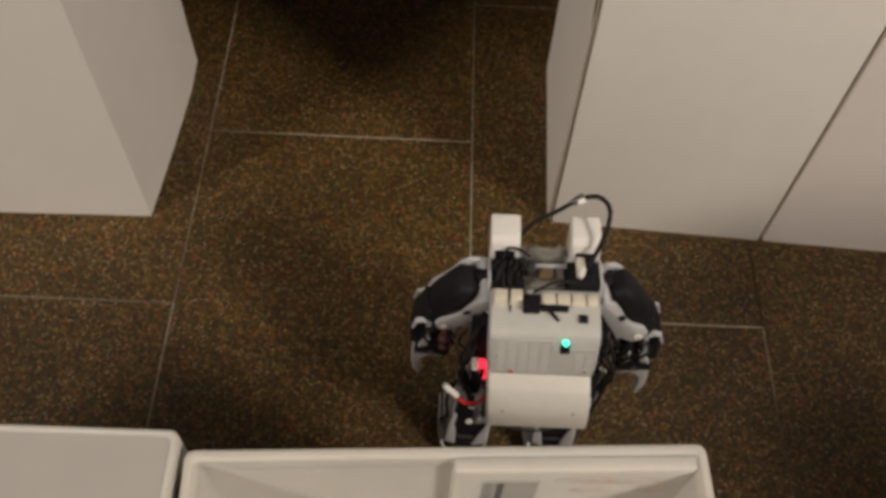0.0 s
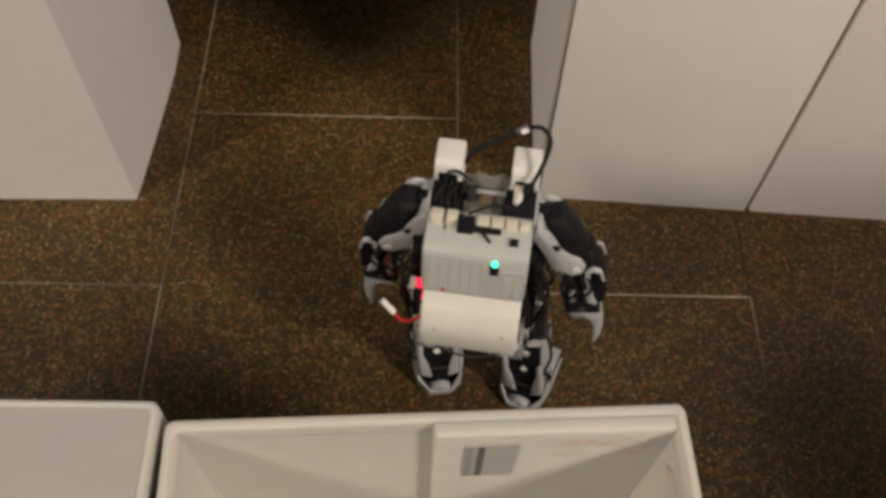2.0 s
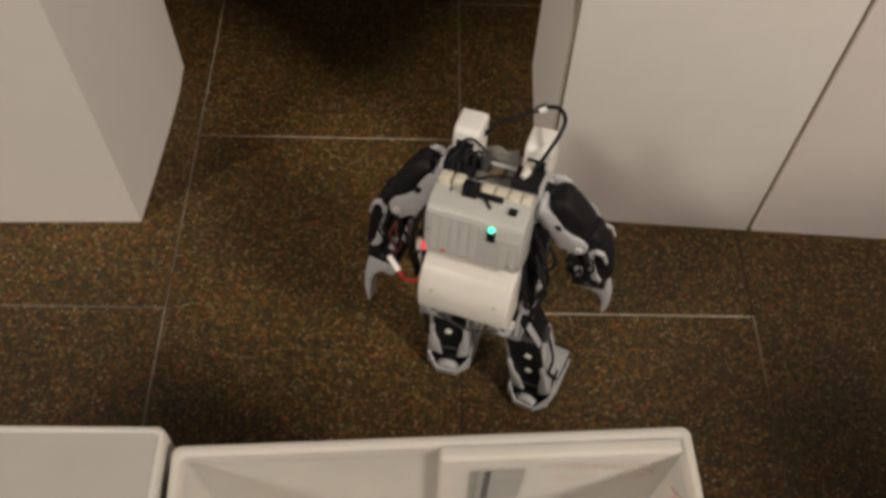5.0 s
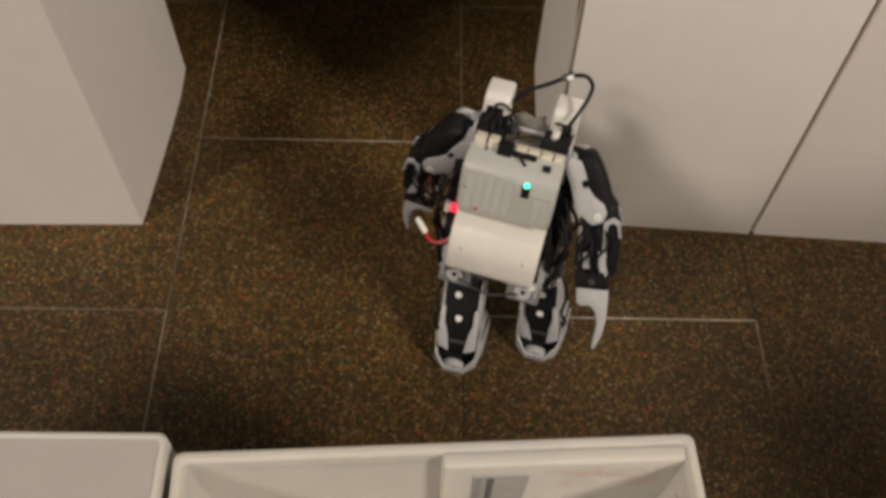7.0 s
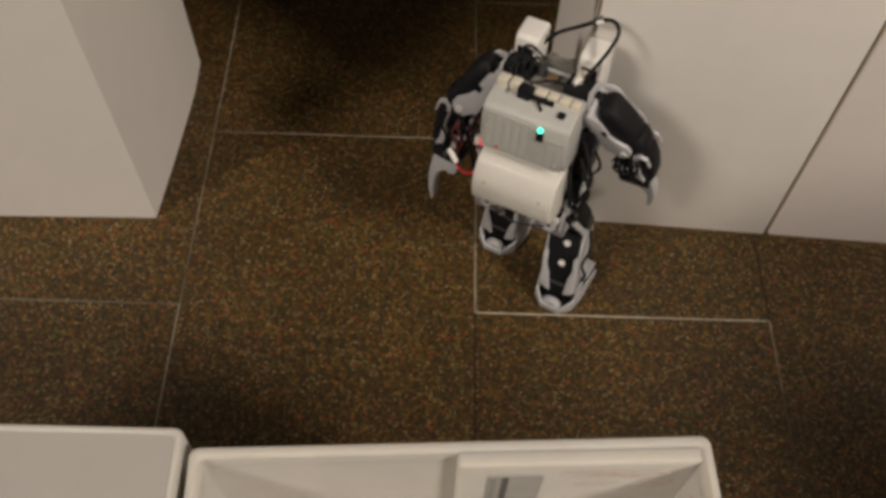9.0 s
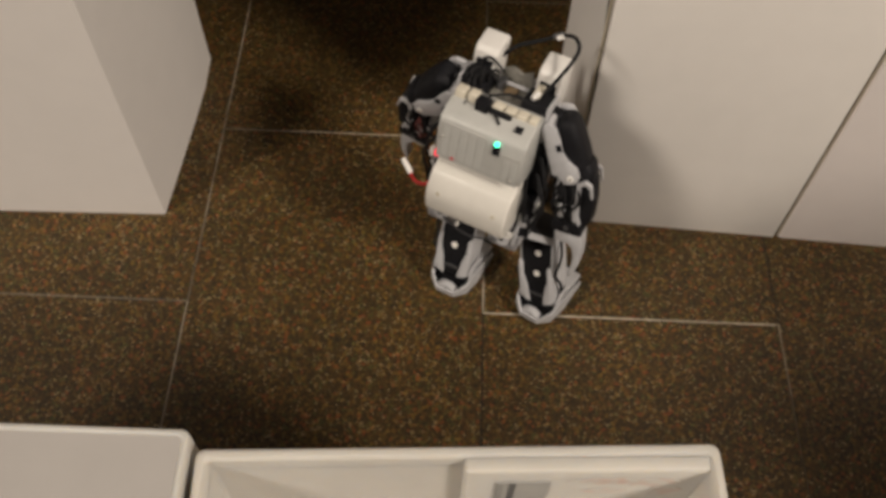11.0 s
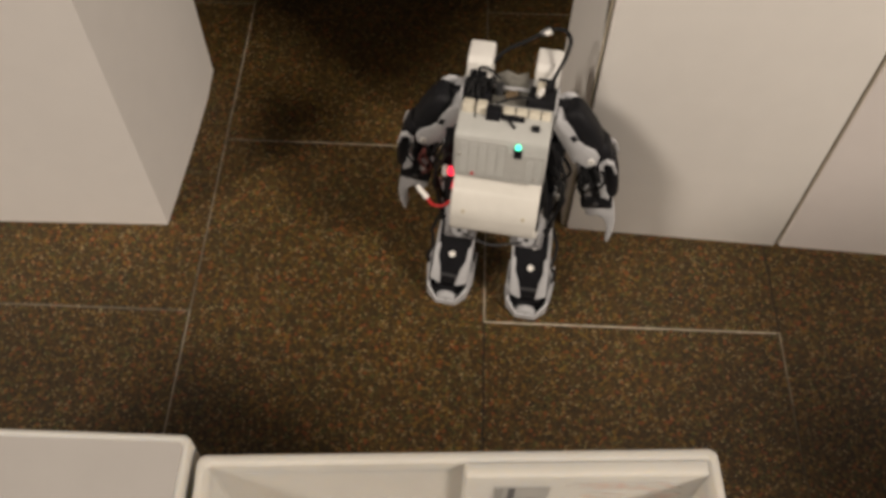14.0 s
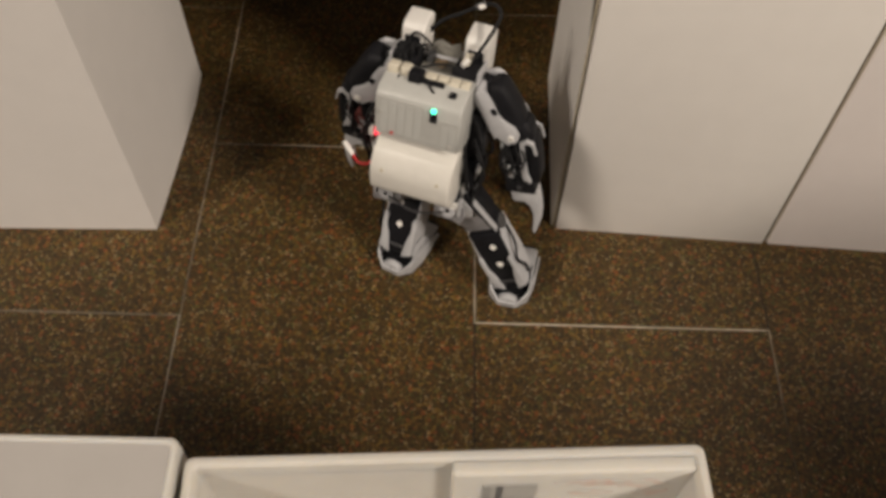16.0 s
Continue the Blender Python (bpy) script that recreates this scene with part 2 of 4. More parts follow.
def spline(points, steps=8):
    pts = [Vector(p) for p in points]
    pts = [2 * pts[0] - pts[1]] + pts + [2 * pts[-1] - pts[-2]]
    out = []
    for i in range(1, len(pts) - 2):
        a, b, c, d = pts[i - 1:i + 3]
        for s in range(steps):
            u = s / steps
            out.append(0.5 * (2 * b + (c - a) * u + (2 * a - 5 * b + 4 * c - d) * u * u + (3 * b - a - 3 * c + d) * u ** 3))
    return out + [pts[-2]]


def tube(points, r, sides=8, steps=8):
    bm = bmesh.new()
    line = spline(points, steps)
    rings, side = [], Vector((0.3, 0.9, 0.2))
    for i, p in enumerate(line):
        d = (line[min(i + 1, len(line) - 1)] - line[max(i - 1, 0)]).normalized()
        side = (side - d * side.dot(d)).normalized()
        up = d.cross(side)
        rings.append([bm.verts.new(p + r * (math.cos(2 * math.pi * k / sides) * side + math.sin(2 * math.pi * k / sides) * up)) for k in range(sides)])
    for a, b in zip(rings, rings[1:]):
        for k in range(sides):
            bm.faces.new((a[k], a[(k + 1) % sides], b[(k + 1) % sides], b[k]))
    bm.faces.new(rings[0][::-1])
    bm.faces.new(rings[-1])
    return bm


# ---- the room ----
ROOM = (-6.0, 6.0, -6.0, 6.0, 5.6)
TW, TL, JOINT = 1 / 3, 0.5, 0.0018
floor = tagged(part("floor", box(ROOM[0], ROOM[1], ROOM[2], ROOM[3], -0.06, -0.0012), GROUT, smooth=False),
               "dark brown speckled stone tile floor with thin pale joints", "floor", kind="structure")
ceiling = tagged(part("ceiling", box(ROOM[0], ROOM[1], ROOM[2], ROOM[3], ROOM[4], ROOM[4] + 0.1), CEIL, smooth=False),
                 "plain dark unseen ceiling that closes the room", "ceiling", kind="structure")
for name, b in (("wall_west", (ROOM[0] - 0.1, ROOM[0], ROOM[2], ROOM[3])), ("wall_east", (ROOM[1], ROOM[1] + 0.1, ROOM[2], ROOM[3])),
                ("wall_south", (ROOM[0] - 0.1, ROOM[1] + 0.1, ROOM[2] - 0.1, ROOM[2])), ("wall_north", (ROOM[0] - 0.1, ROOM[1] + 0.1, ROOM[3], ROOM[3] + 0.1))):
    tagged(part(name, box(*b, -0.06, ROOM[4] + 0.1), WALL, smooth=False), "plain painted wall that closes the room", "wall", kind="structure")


# ---- white cabinets ----
def left_cabinet():
    """A plain white cabinet with its front corner on the open floor."""
    root = tagged(new("cabinet"), "plain white cabinet, colour dimmed, with slightly bowed side panel", "cabinet")
    root.matrix_basis = pose(-0.381, 0.115, 0, 0, 0, 1.2)
    h, d, w, th = 0.86, 0.252, 0.62, 0.018
    # the front and the side are one bent sheet, and the side bows out a little in its middle
    sheet = [(-w, 0.0), (-0.0008, 0.0), (0.0, 0.0006), (0.007, d * 0.3), (0.013, d * 0.58), (0.0165, d * 0.8), (0.016, d), (-th + 0.014, d), (-th, th), (-w, th)]
    part("front_panel", prism(sheet, "z", 0.0, h), DIMMED_BOARD, root, "white bent front and side panel")
    part("side_panel", box(-w, -w + th, th + 0.001, d, 0.0, h, bevel=0.002), DIMMED_BOARD, root)
    part("back_panel", box(-w + th + 0.001, -th, d - th, d - 0.002, 0.0, h - 0.02, bevel=0.001), DIMMED_BOARD, root)
    part("top", box(-w, 0.0, 0, d, h + 0.0005, h + 0.022, bevel=0.003), DIMMED_BOARD, root)
    return root


def right_cabinet():
    """A white cabinet with two front panels, dark joints between them and along the side."""
    root = tagged(new("cabinet"), "white cabinet with two flat front panels and dark joints", "cabinet")
    root.matrix_basis = pose(0.092, 0.1315, 0, 0, 0, -3.2)
    h, d, w, th, gap = 0.86, 0.245, 0.64, 0.016, 0.2535
    part("side_panel", prism([(-0.0005, 0.0045), (-0.0065, d + 0.008), (0.0095, d + 0.008), (th, 0.0205), (0.0018, 0.0045)], "z", 0.0, h, bevel=0.0012, seg=1), BOARD, root)
    lean = Matrix(((1, 0, -0.0085, 0), (0, 1, 0, 0), (0, 0, 1, 0), (0, 0, 0, 1)))  # the boards stand a little out of true
    part("joint", box(0.0020, w - 0.004, 0.0076, 0.0200, 0.002, h - 0.004, m=lean), GAP, root, "dark recessed joint")
    part("edge_strip", box(0.0022, 0.0044, 0.0030, 0.0074, 0.0, h - 0.001, bevel=0.0006, m=lean), EDGE, root, "raw yellowish board edge")
    part("front_panel", box(0.0060, gap + 0.0006, 0, 0.0074, 0.0, h, bevel=0.0016, m=lean), BOARD, root)
    part("front_panel", box(gap + 0.0062, w, 0.0, 0.0074, 0.0, h, bevel=0.0016, m=lean), ROSY_BOARD, root, "slightly rosy white board")
    part("edge_strip", box(gap + 0.0048, gap + 0.0060, 0.003, 0.0074, 0.0, h - 0.002, bevel=0.0004, m=lean), EDGE, root, "raw yellowish board edge")
    part("side_panel", box(w - th, w, 0.0205, d, 0.0, h, bevel=0.002), BOARD, root)
    part("back_panel", box(th + 0.001, w - th - 0.001, d - th, d - 0.002, 0.0, h - 0.02, bevel=0.001), BOARD, root)
    part("top", box(0, w, 0, d, h + 0.0005, h + 0.022, bevel=0.003), BOARD, root)
    return root


left_cabinet()
right_cabinet()


# ---- open white boxes in front ----
def round_rect(x0, x1, y0, y1, r, steps=5):
    out = []
    for cx, cy, a in ((x1 - r, y1 - r, 0), (x0 + r, y1 - r, 90), (x0 + r, y0 + r, 180), (x1 - r, y0 + r, 270)):
        for k in range(steps + 1):
            w = radians(a + 90 * k / steps)
            out.append((cx + r * math.cos(w), cy + r * math.sin(w)))
    return out


def open_box(m, w, d, h, label, th=0.0062, inside=0.0):
    """An open-topped white box whose far edge runs along x from the origin to w."""
    root = tagged(new("storage_box"), label, "box", "open white boxes")
    root.matrix_basis = m
    x0, x1 = min(0, w), max(0, w)

    def ring_mesh(rings):
        """Walls from one rounded outline to the next, a little wavy like hand-cut foam."""
        bm = bmesh.new()
        loops = [[bm.verts.new((x, y + 0.0006 * math.sin(x * 90 + z * 7), z + (0.0007 * math.sin(x * 61 + y * 47) if z > h - 0.03 else 0))) for x, y in o] for o, z in rings]
        for a, c in zip(loops, loops[1:] + loops[:1]):
            for k in range(len(a)):
                bm.faces.new((a[k], a[(k + 1) % len(a)], c[(k + 1) % len(a)], c[k]))
        return bm
    zr = h - 0.0125
    part("wall", ring_mesh([(round_rect(x0 + 0.0003, x1 - 0.0003, -d + 0.0003, -0.0003, 0.0048, 4), 0.002), (round_rect(x0 + 0.0003, x1 - 0.0003, -d + 0.0003, -0.0003, 0.0048, 4), zr),
                            (round_rect(x0 + th, x1 - th, -d + th, -th, 0.0022, 4), zr), (round_rect(x0 + th, x1 - th, -d + th, -th, 0.0022, 4), 0.002)]), FOAM, root)
    part("rim", ring_mesh([(round_rect(x0, x1, -d, 0, 0.0050, 4), zr + 0.0002), (round_rect(x0, x1, -d, 0, 0.0050, 4), h - 0.0024), (round_rect(x0 + 0.0008, x1 - 0.0008, -d + 0.0008, -0.0008, 0.0045, 4), h - 0.0007),
                           (round_rect(x0 + 0.0022, x1 - 0.0022, -d + 0.0022, -0.0022, 0.0036, 4), h), (round_rect(x0 + th - 0.0018, x1 - th + 0.0018, -d + th - 0.0018, -th + 0.0018, 0.0030, 4), h - 0.0003),
                           (round_rect(x0 + th - 0.0004, x1 - th + 0.0004, -d + th - 0.0004, -th + 0.0004, 0.0026, 4), h - 0.0020), (round_rect(x0 + th, x1 - th, -d + th, -th, 0.0022, 4), zr + 0.0002)]), FOAM, root, "worn cream rim")
    part("bottom", box(x0 + 0.001, x1 - 0.001, -d + 0.001, -0.001, 0.0, 0.0018), FOAM, root)
    # raised sheet below the view, added to bounce light onto the inner walls
    if inside:
        part("tray", box(x0 + th + 0.0005, x1 - th - 0.0005, -d + th + 0.0005, -th - 0.009, inside - 0.006, inside, bevel=0.001), FOAM, root, "unseen white sheet added to brighten the inside")
    return root, th


lid_box, th = open_box(pose(-0.1675, -0.3195, 0, 0, 0, 0.3), -0.46, 0.30, 0.469, th=0.0052, label="white box with recessed pinkish lid and worn rim")
part("lid", box(-0.46 + th - 0.0012, -th + 0.0012, -0.30 + th - 0.0012, -th + 0.0012, 0.459, 0.4674), LID, lid_box, "recessed pinkish white lid")
# stays out of view: added to block the right lamp over the floor
open_box(pose(0.78, -0.28, 0, 0, 0, 1.0), 0.36, 0.42, 0.62, "tall open white box, unseen, added to shade the floor at right")
main_box, th = open_box(pose(-0.1640, -0.3285, 0, 0, 0, 2.9), 0.259, 0.30, 0.467, "open white box with lining sheet, grey label, red print", inside=0.31)
# the lining sheet inside the far wall, with a label and faded print
part("lining", box(0.132, 0.259 - th + 0.001, -th - 0.0072, -th + 0.0012, 0.2, 0.4662, bevel=0.0022, seg=3), FOAM, main_box, "doubled white lining sheet")
yb = -th - 0.0074
part("label", box(0.1480, 0.1755, yb - 0.0005, yb, 0.4030, 0.4520), LABEL, main_box, "grey printed label", smooth=False)
part("label_bar", box(0.1492, 0.1520, yb - 0.0009, yb - 0.0006, 0.4050, 0.4505), LABEL_MID, main_box, smooth=False)
part("label_bar", box(0.1550, 0.1582, yb - 0.0009, yb - 0.0006, 0.4050, 0.4505), LABEL_DARK, main_box, smooth=False)
rng = random.Random(5)
for cx, cz, w, hh in ((0.203, 0.452, 0.040, 0.010), (0.228, 0.450, 0.036, 0.014), (0.236, 0.436, 0.022, 0.018), (0.205, 0.436, 0.026, 0.008)):
    ragged = [(cx + w * 0.5 * math.cos(a / 3.5) * rng.uniform(0.6, 1.05), cz + hh * 0.5 * math.sin(a / 3.5) * rng.uniform(0.6, 1.05)) for a in range(22)]
    part("red_print", prism(ragged, "y", yb - 0.0003, yb), RED_STAIN, main_box, "faded blotchy red print", smooth=False)
ragged = [(-0.036 + 0.014 * math.cos(a / 3.5) * rng.uniform(0.6, 1.05), 0.438 + 0.012 * math.sin(a / 3.5) * rng.uniform(0.6, 1.05)) for a in range(22)]
part("red_print", prism(ragged, "x", 0.259 - th - 0.0006, 0.259 - th - 0.0001), RED_STAIN, main_box, "faded blotchy red print", smooth=False)


# ---- the walking robot ----
robot = tagged(new("walking_robot"), "small white and black humanoid servo robot walking on the tiles", "robot")


def build_torso():
    bm = bmesh.new()
    add_box(bm, -0.037, 0.037, -0.011, 0.024, -0.042, 0.078, bevel=0.003)
    part("chest", bm, BLACK, robot)
    for s in (-1, 1):
        part("side_plate", prism([(-0.03, -0.04), (0.018, -0.046), (0.022, 0.06), (0.008, 0.082), (-0.012, 0.08), (-0.018, 0.02)], "x", s * 0.0378, s * 0.041, bevel=0.0008), METAL, robot)
    part("chest_cover", prism([(-0.030, 0.0), (0.030, 0.0), (0.036, 0.05), (0.03, 0.084), (-0.03, 0.084), (-0.036, 0.05)], "y", 0.0245, 0.038, bevel=0.003), GREY, robot, "light grey chest cover")
    # controller case with slanted upper face
    case = part("controller_case", prism([(-0.0115, 0.0205), (-0.034, 0.0205), (-0.0465, 0.026), (-0.0505, 0.036), (-0.0510, 0.066), (-0.0495, 0.0725), (-0.0435, 0.0775), (-0.0225, 0.0845), (-0.0115, 0.0848)],
                "x", -0.0425, 0.0425, bevel=0.0022, seg=3), CASE, robot, "pale grey plastic controller case")
    for x in (-0.033, -0.0245, -0.016, -0.0075, 0.001, 0.0275, 0.0355):
        part("rib", box(x - 0.0028, x + 0.0028, -0.0516, -0.0510, 0.032, 0.055 if x > 0.02 else 0.066, bevel=0.0004, seg=1), CASE, case)
    part("back_band", prism([(-0.0405, 0.0275), (0.0405, 0.0275), (0.0405, 0.0600), (0.0090, 0.0600), (0.0065, 0.0690), (-0.0405, 0.0690)], "y", -0.0513, -0.0500, bevel=0.0004, seg=1), CASE_DARK, case, "ribbed grey band")
    slope = Matrix.Translation((0, -0.0345, 0.0808)) @ Matrix.Rotation(math.atan2(0.0070, 0.0210), 4, "X")
    part("status_light", rod((0.0158, -0.0505, 0.0672), (0.0158, -0.0528, 0.0684), 0.0023, 14), GREEN_GLOW, case, "lit green status light")
    part("power_switch", box(0.0125, 0.0195, -0.0525, -0.0505, 0.0555, 0.0650, bevel=0.0006), BLACK, case, "black switch")
    part("push_button", box(0.0252, 0.0320, -0.0070, 0.0000, 0.0001, 0.0022, bevel=0.0008, m=slope), BLACK, case, "black push button")
    part("indicator", rod((-0.024, -0.0512, 0.032), (-0.024, -0.0526, 0.032), 0.0016, 10), RED, case, "small red indicator")
    part("screw", rod((0.034, -0.0512, 0.034), (0.034, -0.0521, 0.034), 0.0016, 10), STEEL, case)
    part("screw", rod((-0.036, -0.0512, 0.052), (-0.036, -0.0521, 0.052), 0.0016, 10), STEEL, case)
    part("mark", box(-0.028, -0.0265, 0.001, 0.006, 0.0003, 0.0008, m=slope), METAL, case)
    # row of connectors along the upper edge
    for x, w in ((-0.0345, 0.010), (-0.0225, 0.009), (0.002, 0.011), (0.0140, 0.010), (0.0255, 0.010), (0.0360, 0.008)):
        top, y0 = (0.0905, -0.0290) if x < -0.02 else (0.0872, -0.0275)
        part("connector", box(x - w / 2, x + w / 2, y0, -0.0180, 0.0795, top, bevel=0.0006), BEIGE, case, "beige connector")
    part("header_plug", box(-0.0175, -0.0045, -0.0345, -0.0225, 0.0795, 0.0905, bevel=0.001), BLACK, case, "black plug")
    part("header_plug", box(-0.004, 0.0175, -0.0325, -0.0290, 0.0805, 0.0860, bevel=0.0008), BLACK, case, "black plug")
    part("plug_lead", tube([(-0.004, -0.031, 0.087), (0.004, -0.035, 0.083), (0.010, -0.040, 0.0795)], 0.0013, 6, 4), CABLE, case)
    part("plug_lead", tube([(-0.026, -0.018, 0.091), (-0.029, -0.012, 0.098), (-0.026, 0.004, 0.096)], 0.0012, 6, 4), CABLE, case)
    part("plug_lead", tube([(-0.032, -0.018, 0.091), (-0.033, -0.01, 0.097), (-0.03, 0.004, 0.094)], 0.0012, 6, 4), CABLE, case)
    part("plug_lead", tube([(-0.01, -0.022, 0.091), (0.01, -0.012, 0.094), (0.034, -0.010, 0.090)], 0.0013, 6, 5), CABLE, case)
    # battery pack
    pack = part("battery_pack", prism([(-0.02, 0.0200), (-0.0400, 0.0200), (-0.0535, 0.0115), (-0.0605, -0.002), (-0.0625, -0.013), (-0.0615, -0.017), (-0.0615, -0.020), (-0.0585, -0.033), (-0.052, -0.0385), (-0.035, -0.040), (-0.02, -0.038)],
                "x", -0.0415, 0.0415, bevel=0.0026, seg=3), CREAM, robot, "cream white battery pack")
    for s in (-1, 1):
        part("screw_well", rod((s * 0.0285, -0.0585, -0.0085), (s * 0.0285, -0.0619, -0.0078), 0.0019, 10), EDGE, pack, "shallow brownish screw well")
    # shoulder caps and servos on top of the chest
    for s in (-1, 1):
        cap = part("shoulder_cap", prism([(0.0140, 0.088), (0.0140, 0.1070), (0.018, 0.1120), (0.0385, 0.1170), (0.0430, 0.1125), (0.0430, 0.072), (0.0140, 0.072)],
                   "x", s * 0.0317 - 0.0118, s * 0.0317 + 0.0118, bevel=0.0022, seg=3), WHITE, robot, "white rounded cap")
        part("slot", box(s * 0.0317 - 0.0078, s * 0.0317 + 0.0078, 0.0122, 0.0150, 0.0900, 0.1000, bevel=0.0005), BLACK, cap, "black slot")
        servo = part("shoulder_servo", box(s * 0.030 - 0.0125, s * 0.030 + 0.0125, -0.0125, 0.0125, 0.062, 0.0925, bevel=0.0018), BLACK, robot, "black servo motor")
        part("rim", box(s * 0.0435 - 0.0012, s * 0.0435 + 0.0012, -0.013, 0.013, 0.055, 0.094, bevel=0.0006), GREY, servo, "grey side rim")
        part("axle", rod((s * 0.040, 0.005, 0.079), (s * 0.054, 0.005, 0.078), 0.0075, 16), BLACK, robot)
    part("servo_plug", box(0.024, 0.031, -0.004, 0.012, 0.0928, 0.0985, bevel=0.0008), BEIGE, robot, "beige plug")
    part("servo_plug", rod((0.026, -0.008, 0.095), (0.029, -0.001, 0.098), 0.0028, 10), WHITE, robot, "white plug")
    for x0, x1 in ((-0.038, -0.030), (-0.028, -0.020)):
        part("plug_wire", tube([(x0, -0.012, 0.093), ((x0 + x1) / 2, -0.004, 0.099), (x1, 0.010, 0.094)], 0.0019, 6, 4), CABLE, robot)
    tuft = random.Random(21)
    for k in range(9):
        x, y = -0.040 + 0.0028 * k + tuft.uniform(-0.001, 0.001), tuft.uniform(-0.012, 0.002)
        part("plug_wire", tube([(x, y, 0.0915), (x + tuft.uniform(-0.003, 0.003), y + tuft.uniform(-0.002, 0.006), 0.0985 + tuft.uniform(-0.002, 0.003)), (x + tuft.uniform(-0.004, 0.006), y + 0.012, 0.0935)], 0.0014, 6, 4), CABLE, robot)
    part("servo_plug", box(-0.041, -0.019, -0.006, 0.009, 0.0926, 0.0965, bevel=0.0012), BLACK, robot, "black plug block")
    part("cap_lead", tube([(-0.033, 0.008, 0.097), (-0.031, 0.0115, 0.1035), (-0.025, 0.0115, 0.1055), (-0.018, 0.013, 0.101), (-0.012, 0.016, 0.093)], 0.0012, 6, 5), CABLE, robot, "thin dark lead over the cap")
    # neck opening between the caps
    part("circuit_board", box(-0.016, 0.016, -0.006, 0.02, 0.0785, 0.081), BOARD_GREY, robot, "grey brown circuit board")
    part("neck_bracket", prism([(-0.0165, 0.079), (0.0165, 0.079), (0.014, 0.099), (0.004, 0.094), (-0.006, 0.098), (-0.0145, 0.093)], "y", 0.0215, 0.0245, bevel=0.0006), BOARD_GREY, robot, "grey neck bracket")
    part("neck_rail", box(-0.018, 0.018, 0.0120, 0.0138, 0.0840, 0.0875, bevel=0.0005), GREY, robot, "light grey cross rail")
    part("chip", box(-0.004, 0.007, 0.001, 0.011, 0.0812, 0.0850, bevel=0.0008), BRASS, robot)
    part("chip", box(-0.014, -0.007, 0.004, 0.016, 0.0812, 0.090, bevel=0.0008), METAL, robot)
    # loop of thick cable
    loop = part("cable_loop", tube([(-0.022, 0.030, 0.098), (-0.010, 0.034, 0.112), (0.008, 0.037, 0.123), (0.026, 0.040, 0.134), (0.039, 0.037, 0.139), (0.047, 0.029, 0.135), (0.046, 0.018, 0.126), (0.040, 0.008, 0.112), (0.033, 0.001, 0.098)], 0.0019, 8, 8), CABLE, robot, "thick black cable loop")
    part("cable_joint", rod((0.020, 0.0390, 0.131), (0.028, 0.0402, 0.1365), 0.0030, 10), METAL, loop)
    part("cable_tag", rod((0.024, 0.0372, 0.1325), (0.029, 0.0376, 0.1355), 0.0024, 10), DOT, loop, "small white plug")
    # red light, lead and plug beside the battery
    part("warning_light", box(-0.0490, -0.0425, -0.033, -0.027, 0.009, 0.0170, bevel=0.0012), RED_GLOW, robot, "lit red light")
    part("light_socket", box(-0.0545, -0.0492, -0.034, -0.0265, 0.008, 0.0172, bevel=0.001), WHITE, robot, "white plastic socket")
    # no lamp: glowing strip stands for red light falling on the grey side
    part("light_strip", box(-0.0480, -0.0420, -0.027, -0.018, -0.012, 0.004, bevel=0.0012), RED_GLOW, robot, "glowing red patch for the red light's spill")
    part("power_lead", tube([(-0.0425, -0.046, -0.010), (-0.050, -0.048, -0.0165), (-0.060, -0.047, -0.0175), (-0.0675, -0.045, -0.010)], 0.0017, 8, 6), RED, robot, "red power lead")
    part("power_plug", rod((-0.066, -0.045, -0.012), (-0.0765, -0.043, -0.0005), 0.0031, 10, r2=0.0026), WHITE, robot, "white plug")
    # pelvis
    part("pelvis", box(-0.040, 0.040, -0.028, 0.016, -0.057, -0.041, bevel=0.003), GREY, robot, "light grey hip block")
    part("hip_link", tube([(-0.030, -0.034, -0.062), (0.0, -0.036, -0.070), (0.030, -0.034, -0.062)], 0.0012, 6, 6), METAL, robot)
    for s in (-1, 1):
        part("hip_servo", box(s * 0.034 - 0.016, s * 0.034 + 0.016, -0.028, 0.012, -0.075, -0.055, bevel=0.002), HIP_GREY, robot, "smoky grey hip servo")
        part("waist_bracket", prism([(-0.034, -0.046), (-0.020, -0.041), (-0.014, -0.050), (-0.020, -0.066), (-0.032, -0.064)], "x", s * 0.0440, s * 0.0475, bevel=0.0008), GREY, robot, "light grey waist bracket")
        part("waist_plug", box(s * 0.040 - 0.004, s * 0.040 + 0.004, -0.037, -0.031, -0.052, -0.046, bevel=0.0008), DOT if s > 0 else METAL, robot, "small plug")
        part("hip_horn", rod((s * 0.034, -0.0285, -0.060), (s * 0.034, -0.0320, -0.060), 0.0085, 16), GREY, robot, "grey servo horn")
        part("hip_screw", rod((s * 0.034, -0.0321, -0.060), (s * 0.034, -0.0328, -0.060), 0.0022, 8), BLACK, robot)
        part("hip_cover", prism([(s * 0.046, -0.078), (s * 0.0505, -0.07), (s * 0.0505, -0.03), (s * 0.046, -0.024), (s * 0.043, -0.03), (s * 0.043, -0.078)], "y", -0.024, 0.010, bevel=0.0012), GREY, robot, "grey hip cover")
        part("side_wire", tube([(s * 0.042, -0.026, 0.02), (s * 0.047, -0.03, -0.005), (s * 0.049, -0.022, -0.035), (s * 0.050, -0.014, -0.060)], 0.0022, 6, 6), CABLE, robot, "black servo cable")
        part("side_wire", tube([(s * 0.044, -0.014, 0.05), (s * 0.052, -0.012, 0.02), (s * 0.048, -0.004, -0.02), (s * 0.046, 0.0, -0.05)], 0.0022, 6, 6), CABLE, robot, "black servo cable")
